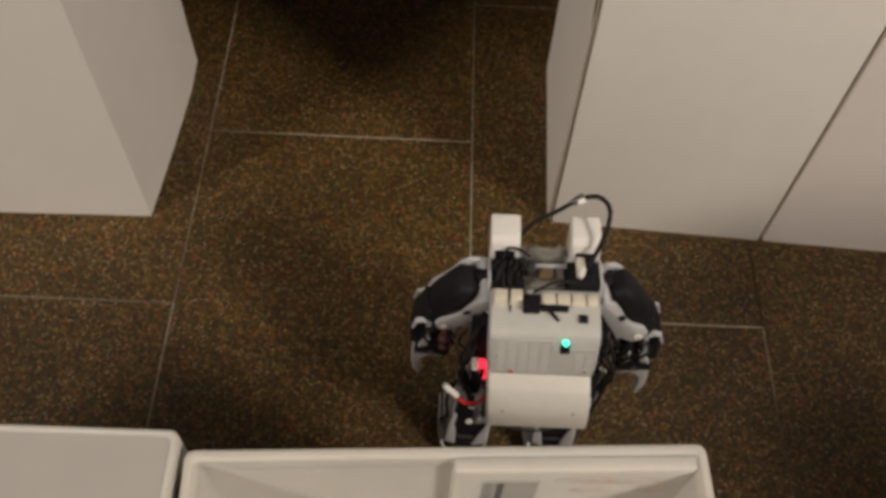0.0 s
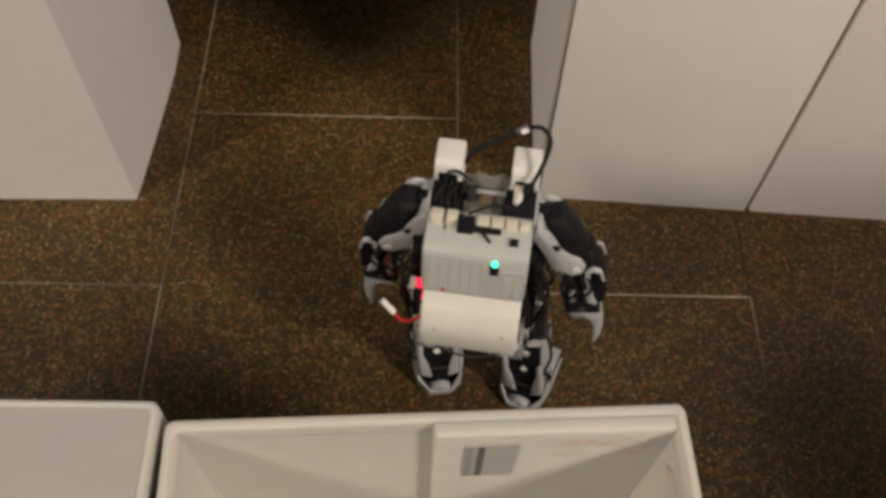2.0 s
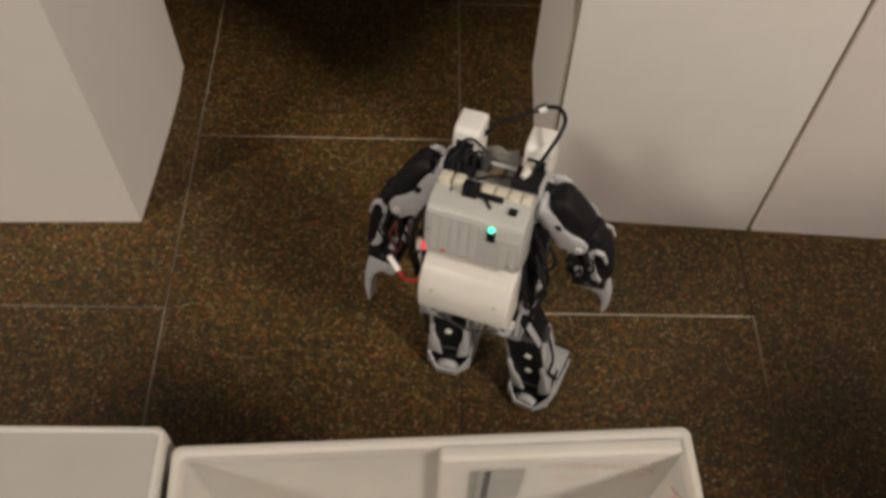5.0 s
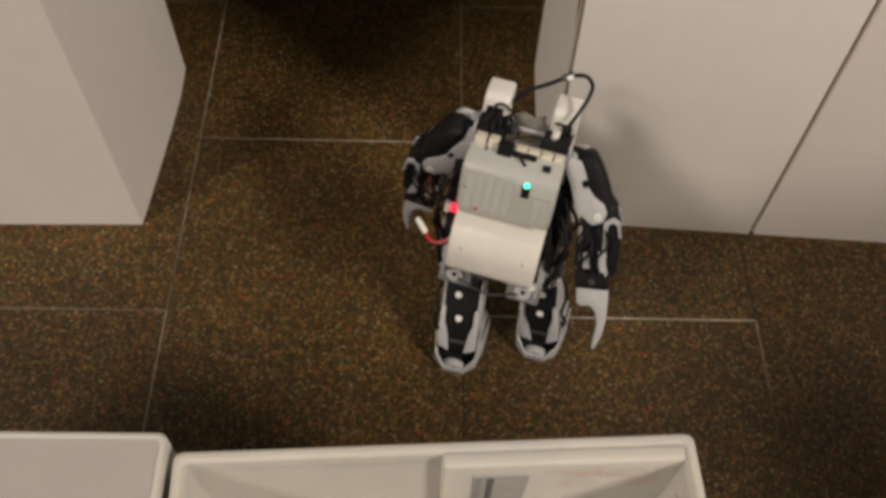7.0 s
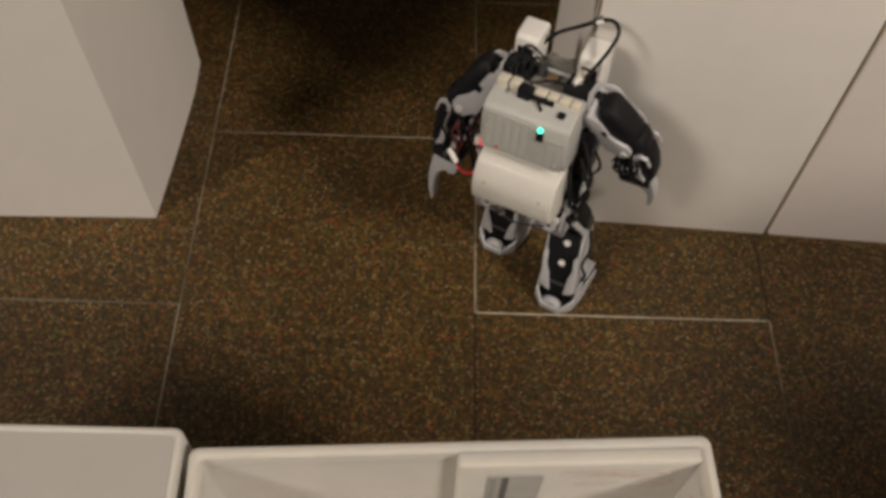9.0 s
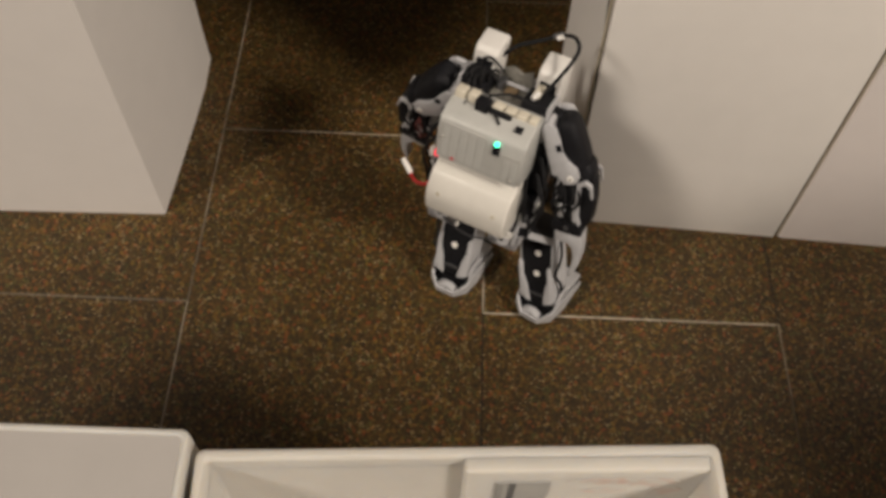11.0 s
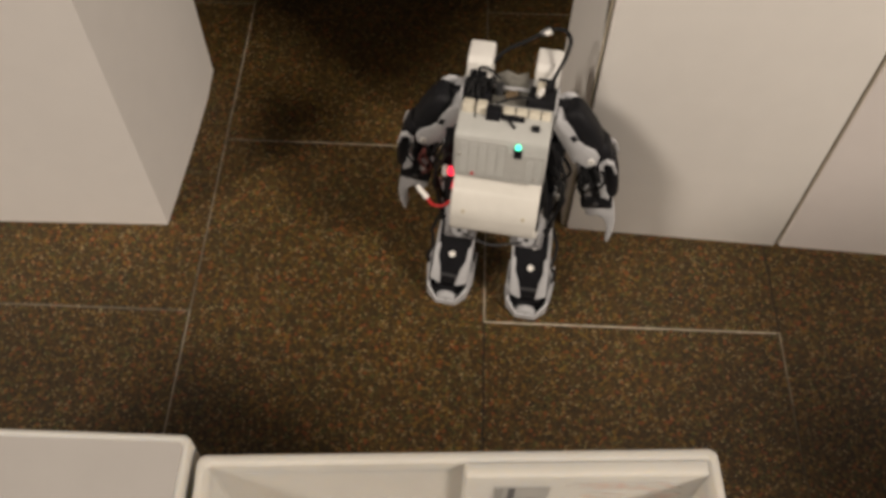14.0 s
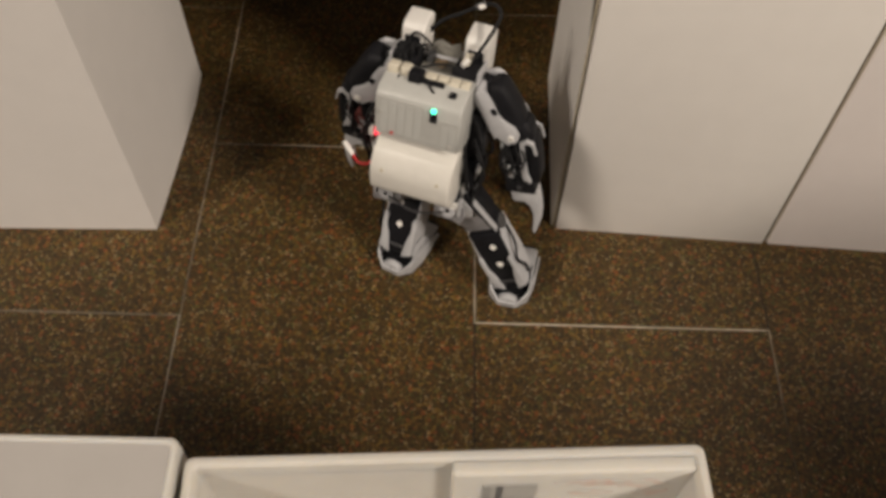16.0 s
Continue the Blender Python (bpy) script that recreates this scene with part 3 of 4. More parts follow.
        part("side_servo", box(min(s * 0.0412, s * 0.056), max(s * 0.0412, s * 0.056), -0.014, 0.016, -0.002, 0.052, bevel=0.002), BLACK, robot, "black servo motor")
        part("side_servo", box(min(s * 0.0412, s * 0.054), max(s * 0.0412, s * 0.054), -0.020, 0.014, -0.052, -0.006, bevel=0.002), BLACK, robot, "black servo motor")
        part("side_bracket", prism([(-0.018, -0.050), (-0.006, -0.052), (0.004, -0.020), (-0.004, -0.004), (-0.016, -0.012)], "x", s * 0.0542, s * 0.0562, bevel=0.0006), GREY, robot, "light grey bracket")
        part("side_bracket", prism([(-0.012, 0.004), (-0.002, 0.002), (0.006, 0.028), (-0.004, 0.040), (-0.012, 0.030)], "x", s * 0.0562, s * 0.0580, bevel=0.0006), METAL, robot, "dark bracket")
        for k, (a, c) in enumerate(((0.046, -0.020), (0.030, -0.024), (0.014, -0.018), (0.038, -0.004))):
            part("side_wire", tube([(s * 0.050, c, a), (s * (0.060 + 0.002 * k), c - 0.004, a - 0.022), (s * (0.063 - 0.002 * k), c + 0.004, a - 0.048), (s * 0.054, c + 0.002, a - 0.078)], 0.0016, 6, 6), CABLE, robot, "black servo cable")
        part("side_horn", rod((s * 0.0562, 0.0, 0.034), (s * 0.0585, 0.0, 0.034), 0.0075, 14), METAL, robot)
        part("side_plug", box(min(s * 0.057, s * 0.061), max(s * 0.057, s * 0.061), -0.016, -0.010, -0.020, -0.013, bevel=0.0006), DOT, robot, "small white plug")


build_torso()


def upper_arm(s):
    """Shoulder at the origin; the arm hangs along -z and its open black side faces outwards."""
    def span(a, c):
        return min(s * a, s * c), max(s * a, s * c)

    def mirrored(outline):
        return [(s * x, z) for x, z in outline]
    body = [(0.0085, 0.0060, 0, 0.0040, 0.0085), (0.0065, 0.0062, 0, 0.0072, 0.0120), (0.0020, 0.0064, 0, 0.0092, 0.0145), (-0.008, 0.0066, 0, 0.0108, 0.0152), (-0.024, 0.0066, 0, 0.0122, 0.0155),
            (-0.038, 0.0060, 0, 0.0130, 0.0155), (-0.048, 0.0048, 0, 0.0122, 0.0148), (-0.053, 0.0036, 0, 0.0095, 0.0125)]
    root = part("upper_arm", loft([(z, s * cx, cy, hx, hy) for z, cx, cy, hx, hy in body]), BLACK, robot, "black rounded servo in an open light grey shell")
    back = mirrored([(-0.0130, 0.002), (-0.0095, 0.0078), (-0.0045, 0.0092), (0.0002, 0.0060), (0.0014, -0.006), (0.0008, -0.020), (0.0040, -0.029), (0.0105, -0.038), (0.0112, -0.047), (0.0055, -0.0545), (-0.0050, -0.0545), (-0.0130, -0.041)])
    part("shell", prism(back, "y", -0.0196, -0.0157, bevel=0.0014), GREY, root, "light grey shell plate")
    front = mirrored([(-0.0130, 0.002), (-0.0095, 0.0085), (-0.0020, 0.0108), (0.0060, 0.0085), (0.0095, 0.001), (0.0095, -0.014), (0.0115, -0.026), (0.0150, -0.038), (0.0140, -0.051), (0.0060, -0.0580), (-0.0060, -0.0570), (-0.0130, -0.043)])
    part("shell", prism(front, "y", 0.0157, 0.0194, bevel=0.0014), GREY, root, "light grey shell plate")
    part("shell_bridge", prism(mirrored([(-0.0146, -0.044), (-0.0146, 0.004), (-0.0112, 0.0098), (-0.0062, 0.0120), (-0.0034, 0.0100), (-0.0034, -0.010), (-0.0080, -0.020), (-0.0100, -0.044)]), "y", -0.0192, 0.0192, bevel=0.0010), GREY, root, "light grey shell bridge")
    part("cap_screw", rod((s * 0.0022, -0.0197, -0.0475), (s * 0.0022, -0.0206, -0.0475), 0.0032, 14), DOT, root, "white screw cap")
    part("screw_hole", rod((s * 0.0022, -0.0207, -0.0475), (s * 0.0022, -0.0210, -0.0475), 0.0011, 8), METAL, root)
    part("vent", box(*span(-0.0040, 0.0012), -0.0201, -0.0197, -0.0180, -0.0110, bevel=0.0001, seg=1), BLACK, root, "black slot")
    part("elbow_servo", loft([(-0.040, s * 0.009, 0, 0.0105, 0.0130), (-0.046, s * 0.010, 0, 0.0120, 0.0145), (-0.058, s * 0.009, 0, 0.0115, 0.0140), (-0.064, s * 0.007, 0, 0.0080, 0.0110)]), BLACK, root, "black elbow servo")
    for ob in (root, *root.children):
        ob.data.transform(Matrix.Rotation(radians(9 if s > 0 else 1), 4, "Z"))
    return root


def forearm(s):
    """Elbow at the origin; the gripper ends 125 mm below."""
    root = part("forearm", box(-0.0125, 0.0125, -0.0135, 0.0135, -0.0545, -0.004, bevel=0.0025), BLACK, robot, "black forearm servos with grey brackets")
    part("elbow_joint", rod((-0.016, 0, 0.002), (0.016, 0, 0.002), 0.0105, 16), METAL, root)
    for x0, x1 in ((0.0128, 0.0162), (-0.0162, -0.0128)):
        part("bracket", prism([(-0.0105, -0.006), (0.010, -0.004), (0.0125, -0.026), (0.008, -0.043), (-0.009, -0.045), (-0.0125, -0.03)], "x", x0, x1, bevel=0.0008), GREY, root, "light grey bracket")
    part("bracket", prism([(s * 0.0115, -0.008), (s * 0.0045, -0.010), (s * 0.006, -0.017), (s * 0.0115, -0.019)], "y", -0.0165, -0.0138, bevel=0.0008), METAL, root, "dark bracket")
    for k, (x, z, mat) in enumerate(((0.008, -0.006, CABLE), (-0.006, -0.010, WIRE if s < 0 else CABLE), (0.002, -0.004, CABLE), (-0.010, -0.002, WIRE if s < 0 else CABLE))):
        part("arm_wire", tube([(s * x, -0.014, z + 0.006), (s * (x + 0.004), -0.0205, z - 0.010), (s * (x - 0.005), -0.0200, z - 0.024), (s * (x - 0.001), -0.015, -0.047)], 0.0013, 6, 5), mat, root, "thin servo wire")
    part("bracket", prism([(s * -0.010, -0.026), (s * -0.002, -0.026), (s * -0.003, -0.040), (s * -0.010, -0.041)], "y", -0.0172, -0.0138, bevel=0.0008), GREY, root, "light grey bracket")
    part("bracket", prism([(s * 0.004, -0.024), (s * 0.0118, -0.026), (s * 0.0118, -0.044), (s * 0.006, -0.043)], "y", -0.0165, -0.0138, bevel=0.0008), GREY, root, "light grey bracket")
    part("outer_plate", loft([(0.004, s * 0.015, 0, 0.0050, 0.0090), (-0.001, s * 0.0165, 0, 0.0065, 0.0125), (-0.022, s * 0.0175, 0, 0.0070, 0.0135), (-0.044, s * 0.0165, 0, 0.0065, 0.0125), (-0.050, s * 0.0155, 0, 0.0045, 0.0090)]), BLACK, root, "black outer plate")
    rim = [(0.0075, 0.0030), (0.0160, 0.0075), (0.0225, 0.0040), (0.0245, -0.010), (0.0225, -0.010), (0.0205, 0.0005), (0.0160, 0.0030), (0.0115, 0.0000), (0.0110, -0.034), (0.0145, -0.044), (0.0125, -0.047), (0.0080, -0.036)]
    part("outer_rim", prism([(s * x, z) for x, z in rim], "y", -0.0168, -0.0128, bevel=0.0006), GREY, root, "slim light grey rim")
    part("outer_rim", prism([(s * x, z) for x, z in rim], "y", 0.0128, 0.0160, bevel=0.0006), GREY, root, "slim light grey rim")
    for k, (y, z) in enumerate(((-0.016, -0.010), (-0.019, -0.018), (0.016, -0.02))):
        part("arm_wire", tube([(s * -0.004, y, 0.004), (s * -0.014, y - 0.004, z), (s * -0.017, y * 0.6, z - 0.018), (s * -0.010, y * 0.9, -0.046)], 0.0014, 6, 5), CABLE, root, "thin black wire")
    part("wrist_band", box(-0.0165, 0.0165, -0.0158, 0.0158, -0.0605, -0.046, bevel=0.002), BLACK, root, "black wrist band")
    part("wrist_screw", rod((0, -0.0159, -0.053), (0, -0.0168, -0.053), 0.0030, 10), METAL, root)
    claw = [(0.0155, -0.061), (0.0165, -0.078), (0.0160, -0.094), (0.0125, -0.110), (0.0060, -0.124), (0.0035, -0.1245), (0.0035, -0.119), (0.0060, -0.108),
            (0.0070, -0.096), (0.0045, -0.086), (-0.0015, -0.0805), (-0.0090, -0.0815), (-0.0145, -0.0790), (-0.0155, -0.061)]
    part("gripper", prism([(s * x, z) for x, z in claw], "y", -0.0070, 0.0070, bevel=0.0016), GREY, root, "light grey claw-shaped gripper")
    for ob in (root, *root.children):
        ob.data.transform(Matrix.Diagonal((0.95, 0.95, 1.09, 1)))
    return root


def thigh(s):
    """Hip at the origin, knee at the far end of -z."""
    L = THIGH
    root = part("thigh", box(-0.0145, 0.0145, -0.015, 0.013, -L + 0.006, -0.004, bevel=0.002), HIP_GREY, robot, "smoky grey thigh servo between light grey brackets")
    plate = [(-0.016, 0.004), (0.010, 0.008), (0.016, -0.012), (0.013, -L), (0.004, -L - 0.009), (-0.008, -L - 0.004), (-0.0175, -0.03)]
    part("bracket", prism(plate, "x", -s * 0.0148, -s * 0.0178, bevel=0.001), GREY, root, "light grey bracket")
    part("bracket", prism(plate, "x", s * 0.0148, s * 0.0180, bevel=0.001), BLACK, root, "black outer bracket")
    part("hip_disc", rod((s * 0.0181, 0, 0.0), (s * 0.0200, 0, 0.0), 0.0075, 16), GREY, root, "light grey servo disc")
    part("leg_bar", box(min(s * 0.0182, s * 0.0200), max(s * 0.0182, s * 0.0200), -0.0165, -0.0095, -L + 0.004, -0.010, bevel=0.0008), GREY, root, "slim light grey bar")
    part("back_cover", prism([(-0.0135, 0.0), (0.0135, 0.0), (0.0135, -0.02), (0.008, -0.030), (-0.008, -0.030), (-0.0135, -0.02)], "y", -0.0185, -0.0155, bevel=0.001), GREY, root, "light grey cover")
    part("screw", rod((0, -0.0186, -0.011), (0, -0.0193, -0.011), 0.0022, 8), BLACK, root)
    part("knee_joint", rod((-0.0215, 0, -L), (0.0215, 0, -L), 0.0088, 16), METAL, root)
    return root


def shin(s):
    """Ankle at the origin, knee SHIN above; the broad black back faces -y."""
    L = SHIN
    root = part("shin", box(-0.0178, 0.0178, -0.0150, 0.013, -0.010, L - 0.004, bevel=0.002), BLACK, robot, "black shin servo between grey rails")
    for q in (-1, 1):
        part("rail", prism([(-0.0155, -0.006), (0.010, -0.008), (0.014, 0.03), (0.012, L + 0.003), (-0.004, L + 0.006), (-0.012, L - 0.012), (-0.0158, 0.03)], "x", q * 0.0180, q * 0.0206, bevel=0.001), GREY, root, "light grey side rail")
        part("calf_guard", prism([(q * 0.0080, -0.010), (q * 0.0200, -0.005), (q * 0.0206, 0.034), (q * 0.0190, 0.044), (q * 0.0150, 0.040), (q * 0.0152, 0.024), (q * 0.0112, 0.012)], "y", -0.0190, -0.0152, bevel=0.0014), GREY, root, "light grey calf guard")
    for x, z in ((0.001, 0.029), (0.004, 0.056)):
        part("screw_cap", rod((s * x, -0.0151, z), (s * x, -0.0163, z), 0.0036, 16), DOT, root, "white screw cap")
    part("cross_strap", box(-0.0135, 0.0135, -0.0170, -0.0151, 0.000, 0.0035, bevel=0.0006), METAL, root, "dark strap")
    part("ankle_cable", tube([(s * 0.0205, 0.004, L - 0.010), (s * 0.0275, -0.008, L * 0.66), (s * 0.0235, -0.014, L * 0.42), (s * 0.0275, -0.010, L * 0.25), (s * 0.0225, -0.004, 0.004)], 0.0017, 6, 6), CABLE, root, "thin black servo cable")
    return root


def outline_foot(k):
    """The foot's outline, grown by k: narrow rounded heel, straight sides, blunt toe."""
    return [(-0.010 - k * 0.4, -0.0290 - k), (0.010 + k * 0.4, -0.0290 - k), (0.0205 + k, -0.019 - k * 0.4), (0.0245 + k, 0.000), (0.0248 + k, 0.040), (0.017 + k * 0.5, 0.054 + k), (-0.017 - k * 0.5, 0.054 + k),
            (-0.0248 - k, 0.040), (-0.0245 - k, 0.000), (-0.0205 - k, -0.019 - k * 0.4)]


def foot(s):
    """Sole on z = 0, ankle axis above the origin."""
    root = part("foot", prism(outline_foot(0.0), "z", 0.0, 0.007, bevel=0.002), BLACK, robot, "black foot plate with light grey rim")
    part("sole", prism(outline_foot(-0.002), "z", 0.0, 0.0012), BLACK, root, "black rubber sole", m=pose(0, 0, -0.0006))
    # raised rim round the heel and the sides
    o, i = outline_foot(0.0020), outline_foot(-0.0002)
    for a, b, h0, h1 in ((0, 1, 0.009, 0.009), (1, 2, 0.009, 0.020), (2, 3, 0.020, 0.030), (3, 4, 0.030, 0.009), (9, 0, 0.020, 0.009), (8, 9, 0.030, 0.020), (7, 8, 0.009, 0.030)):
        bm = bmesh.new()
        lo = [bm.verts.new((*p, 0.002)) for p in (o[a], o[b], i[b], i[a])]
        hi = [bm.verts.new((*p, z)) for p, z in ((o[a], h0), (o[b], h1), (i[b], h1), (i[a], h0))]
        bm.faces.new(lo[::-1]), bm.faces.new(hi)
        for q in range(4):
            bm.faces.new((lo[q], lo[(q + 1) % 4], hi[(q + 1) % 4], hi[q]))
        part("rim", bm, GREY, root, "light grey rim")
    arc = [(0.0125 * math.cos(math.pi * k / 10), 0.003 + 0.013 * math.sin(math.pi * k / 10)) for k in range(11)]
    part("heel_boss", prism(arc, "y", -0.0285, -0.0205, bevel=0.0015), GREY, root, "rounded grey heel")
    part("heel_pin", rod((0, -0.0286, 0.0085), (0, -0.0293, 0.0085), 0.0014, 8), METAL, root)
    for q in (-1, 1):
        part("ankle_bracket", prism([(-0.018, 0.007), (0.018, 0.007), (0.010, 0.040), (-0.006, 0.044), (-0.016, 0.030)], "x", q * 0.0210, q * 0.0228, bevel=0.0008), GREY, root, "light grey ankle bracket")
    part("toe_cover", prism([(0.014, 0.0072), (0.050, 0.0072), (0.046, 0.012), (0.030, 0.020), (0.014, 0.027)], "x", -0.0225, 0.0225, bevel=0.0018), GREY, root, "sloping light grey toe cover")
    part("ankle_servo", box(-0.0155, 0.0155, -0.012, 0.0135, 0.0075, 0.036, bevel=0.002), BLACK, root, "black ankle servo")
    return root


THIGH, SHIN, ANKLE, HEEL = 0.068, 0.080, 0.028, 0.0300
HIP, SHOULDER = Vector((0.034, -0.012, -0.045)), Vector((0.0565, 0.001, 0.0755))
JOINTED = {s: (upper_arm(s), forearm(s), thigh(s), shin(s), foot(s)) for s in (-1, 1)}

# the robot's body, heels and arms in time: seconds, metres, degrees
BODY = [
    (0, 0.046, -0.138, 0.205, -14.2, -2.2, -0.9),
    (0.5, 0.041, -0.135, 0.206, -14, -4.6, 2.5),
    (1, 0.009, -0.103, 0.206, -16.6, -0.9, 7.7),
    (1.5, 0.007, -0.092, 0.207, -14.6, -1.6, 0.1),
    (2, 0.008, -0.094, 0.203, -14.3, -1.5, -7.9),
    (2.5, 0.029, -0.103, 0.207, -10.6, -3.8, -9.4),
    (3, 0.035, -0.097, 0.205, -12, 0.3, -17.6),
    (3.5, 0.029, -0.061, 0.198, -20.7, -0.9, -13.5),
    (4, 0.01, -0.05, 0.2, -13.2, 4.7, -19.5),
    (4.2, 0.008, -0.056, 0.209, -14.1, -5, -31),
    (4.7, 0.011, -0.051, 0.21, -15.314, -1.452, -18.738),
    (5.25, 0.014, -0.046, 0.208, -16.65, -5.3, -20.75),
    (5.8, 0.017, -0.042, 0.207, -17.986, 0.352, -3.762),
    (6.3, 0.02, -0.037, 0.204, -19.2, -0.6, -0.5),
    (6.5, 0.018, -0.03, 0.199, -18.3, 2.3, -1.2),
    (7, 0.033, 0.004, 0.195, -22, 0.7, -16.4),
    (7.5, 0.043, 0.057, 0.192, -26.9, 1.8, -4.2),
    (8, 0.046, 0.07, 0.198, -18.6, 1.3, -19.9),
    (8.5, 0.041, 0.07, 0.201, -8.7, -4.5, -20.5),
    (9, 0.051, 0.076, 0.2, -10.2, -3.6, -26.5),
    (9.2, 0.04, 0.07, 0.193, -16.3, 0.8, -31.4),
    (9.7, 0.028, 0.067, 0.196, -15.205, 2.681, -25.424),
    (10.25, 0.015, 0.064, 0.198, -14, -3, -34.35),
    (10.8, 0.003, 0.061, 0.199, -12.795, 0.819, -24.276),
    (11.3, -0.009, 0.058, 0.198, -11.7, -1.8, -27.3),
    (11.5, -0.01, 0.057, 0.2, -11.9, -1.7, -26.9),
    (12, -0.012, 0.067, 0.194, -16.3, 0, -18.1),
    (12.5, 0, 0.065, 0.196, -12.1, -1.2, -27.1),
    (13, 0.008, 0.063, 0.195, -13.9, -1.1, -18.2),
    (13.5, -0.015, 0.064, 0.198, -11.9, 2.9, -7.5),
    (14, 0.006, 0.066, 0.196, -13.3, -1, -8.4),
    (14.5, 0.002, 0.085, 0.191, -19, -1.1, -10.9),
    (15, -0.019, 0.098, 0.198, -12.3, -4, -24.6),
    (15.5, 0.007, 0.084, 0.199, -10.5, -1.5, -18.1),
    (16, -0.053, 0.104, 0.197, -14.8, -1.2, -18.9),
]
STEPS = [
    (0, -0.006, -0.17, -1, 0.082, -0.168, -1),
    (0.5, -0.008, -0.171, 2, 0.078, -0.17, 2),
    (1, -0.011, -0.134, 8, 0.076, -0.161, 8),
    (1.5, -0.026, -0.131, 0, 0.054, -0.132, 0),
    (2, -0.019, -0.124, 5, 0.061, -0.139, -22),
    (2.5, -0.007, -0.12, -5, 0.074, -0.138, -14),
    (3, -0.009, -0.122, -18, 0.075, -0.143, -18),
    (3.5, -0.004, -0.09, -12, 0.064, -0.146, -14),
    (4, -0.020, -0.086, -18, 0.056, -0.113, -29),
    (4.2, -0.017, -0.082, -26, 0.062, -0.117, -34),
    (4.7, -0.017, -0.075, -13.5, 0.062, -0.117, -34),
    (5.25, -0.017, -0.075, -13.5, 0.067, -0.113, -17.5),
    (5.8, -0.016, -0.068, -1, 0.067, -0.113, -17.5),
    (6.3, -0.016, -0.068, -1, 0.071, -0.109, -1),
    (6.5, -0.014, -0.069, -1, 0.071, -0.11, -1),
    (7, -0.012, -0.07, -14, 0.077, -0.053, -16),
    (7.5, 0.001, 0.008, -4, 0.079, -0.046, -4),
    (8, -0.005, 0.008, -20, 0.092, 0.02, -20),
    (8.5, 0.027, 0.085, -24, 0.09, 0.015, -24),
    (9, 0.02, 0.081, -26, 0.083, 0.006, -28),
    (9.2, -0.011, 0.012, -31, 0.071, 0.006, -31),
    (9.7, -0.027, 0.018, -28.5, 0.071, 0.006, -31),
    (10.25, -0.027, 0.018, -28.5, 0.055, -0.005, -31.5),
    (10.8, -0.044, 0.023, -26, 0.055, -0.005, -31.5),
    (11.3, -0.044, 0.023, -26, 0.04, -0.016, -32),
    (11.5, -0.045, 0.022, -26, 0.039, -0.016, -32),
    (12, -0.037, 0.028, -16, 0.032, -0.042, -20),
    (12.5, -0.039, 0.032, -26, 0.045, -0.009, -34),
    (13, -0.031, 0.023, -6, 0.033, -0.006, -42),
    (13.5, -0.042, 0.023, -8, 0.04, 0.004, -8),
    (14, -0.045, 0.021, -8, 0.045, 0.006, -8),
    (14.5, -0.038, 0.05, -11, 0.041, -0.005, -11),
    (15, -0.037, 0.055, -24, 0.034, 0.028, -30),
    (15.5, -0.074, 0.067, -20, 0.046, 0.023, -20),
    (16, -0.098, 0.063, -26, 0.036, 0.022, -12),
]
ARMS = [
    (0, 17, 0, 0, 11, 3, 0),
    (0.5, 13, 3, 5, 9, 3, 0),
    (1, -3, 3, 0, 32, 3, 5),
    (1.5, 13, 3, 0, 9, 3, 0),
    (2, 13, 3, 0, 9, 3, 5),
    (2.5, 13, 3, 0, 9, 3, 5),
    (3, 15, 3, 0, 9, 3, 5),
    (3.5, -7, 3, 0, 29, 3, 5),
    (4, 3, 3, -5, 9, 3, 5),
    (4.2, 7, 3, 5, 11, 3, 0),
    (4.7, 17.667, 2.286, 3.81, 1.286, 3, 1.19),
    (5.25, -14, 1.5, 2.5, 34, 3, 2.5),
    (5.8, 8.333, 0.714, 1.19, 12.714, 3, 3.81),
    (6.3, -7, 0, 0, 29, 3, 5),
    (6.5, -10, 3, 0, 30, 3, 0),
    (7, 21, 3, 0, -9, 0, 0),
    (7.5, -9, 3, 0, 23, 3, 5),
    (8, 19, 3, -5, -17, 3, 0),
    (8.5, -7, 3, 0, 27, 3, 0),
    (9, -5, 3, 0, 25, 3, 0),
    (9.2, 9, 3, 0, 15, 3, 0),
    (9.7, 23.476, 3, 1.19, -0.905, 3, 0),
    (10.25, -4, 3, 2.5, 25, 3, 0),
    (10.8, 22.524, 3, 3.81, -3.095, 3, 0),
    (11.3, 11, 3, 5, 7, 3, 0),
    (11.5, 11, 3, 5, 7, 3, 0),
    (12, -7, 3, 0, 21, 3, 5),
    (12.5, 13, 3, 10, 7, 3, 5),
    (13, 21, 3, 5, 7, 3, 5),
    (13.5, 13, 3, 0, 9, 3, 5),
    (14, 11, 3, 0, 9, 3, 5),
    (14.5, -9, 3, 0, 25, 3, 5),
    (15, 15, 3, 5, 9, 3, 0),
    (15.5, 9, 3, 0, 7, 3, 0),
    (16, 13, 3, 0, 7, 3, 5),
]


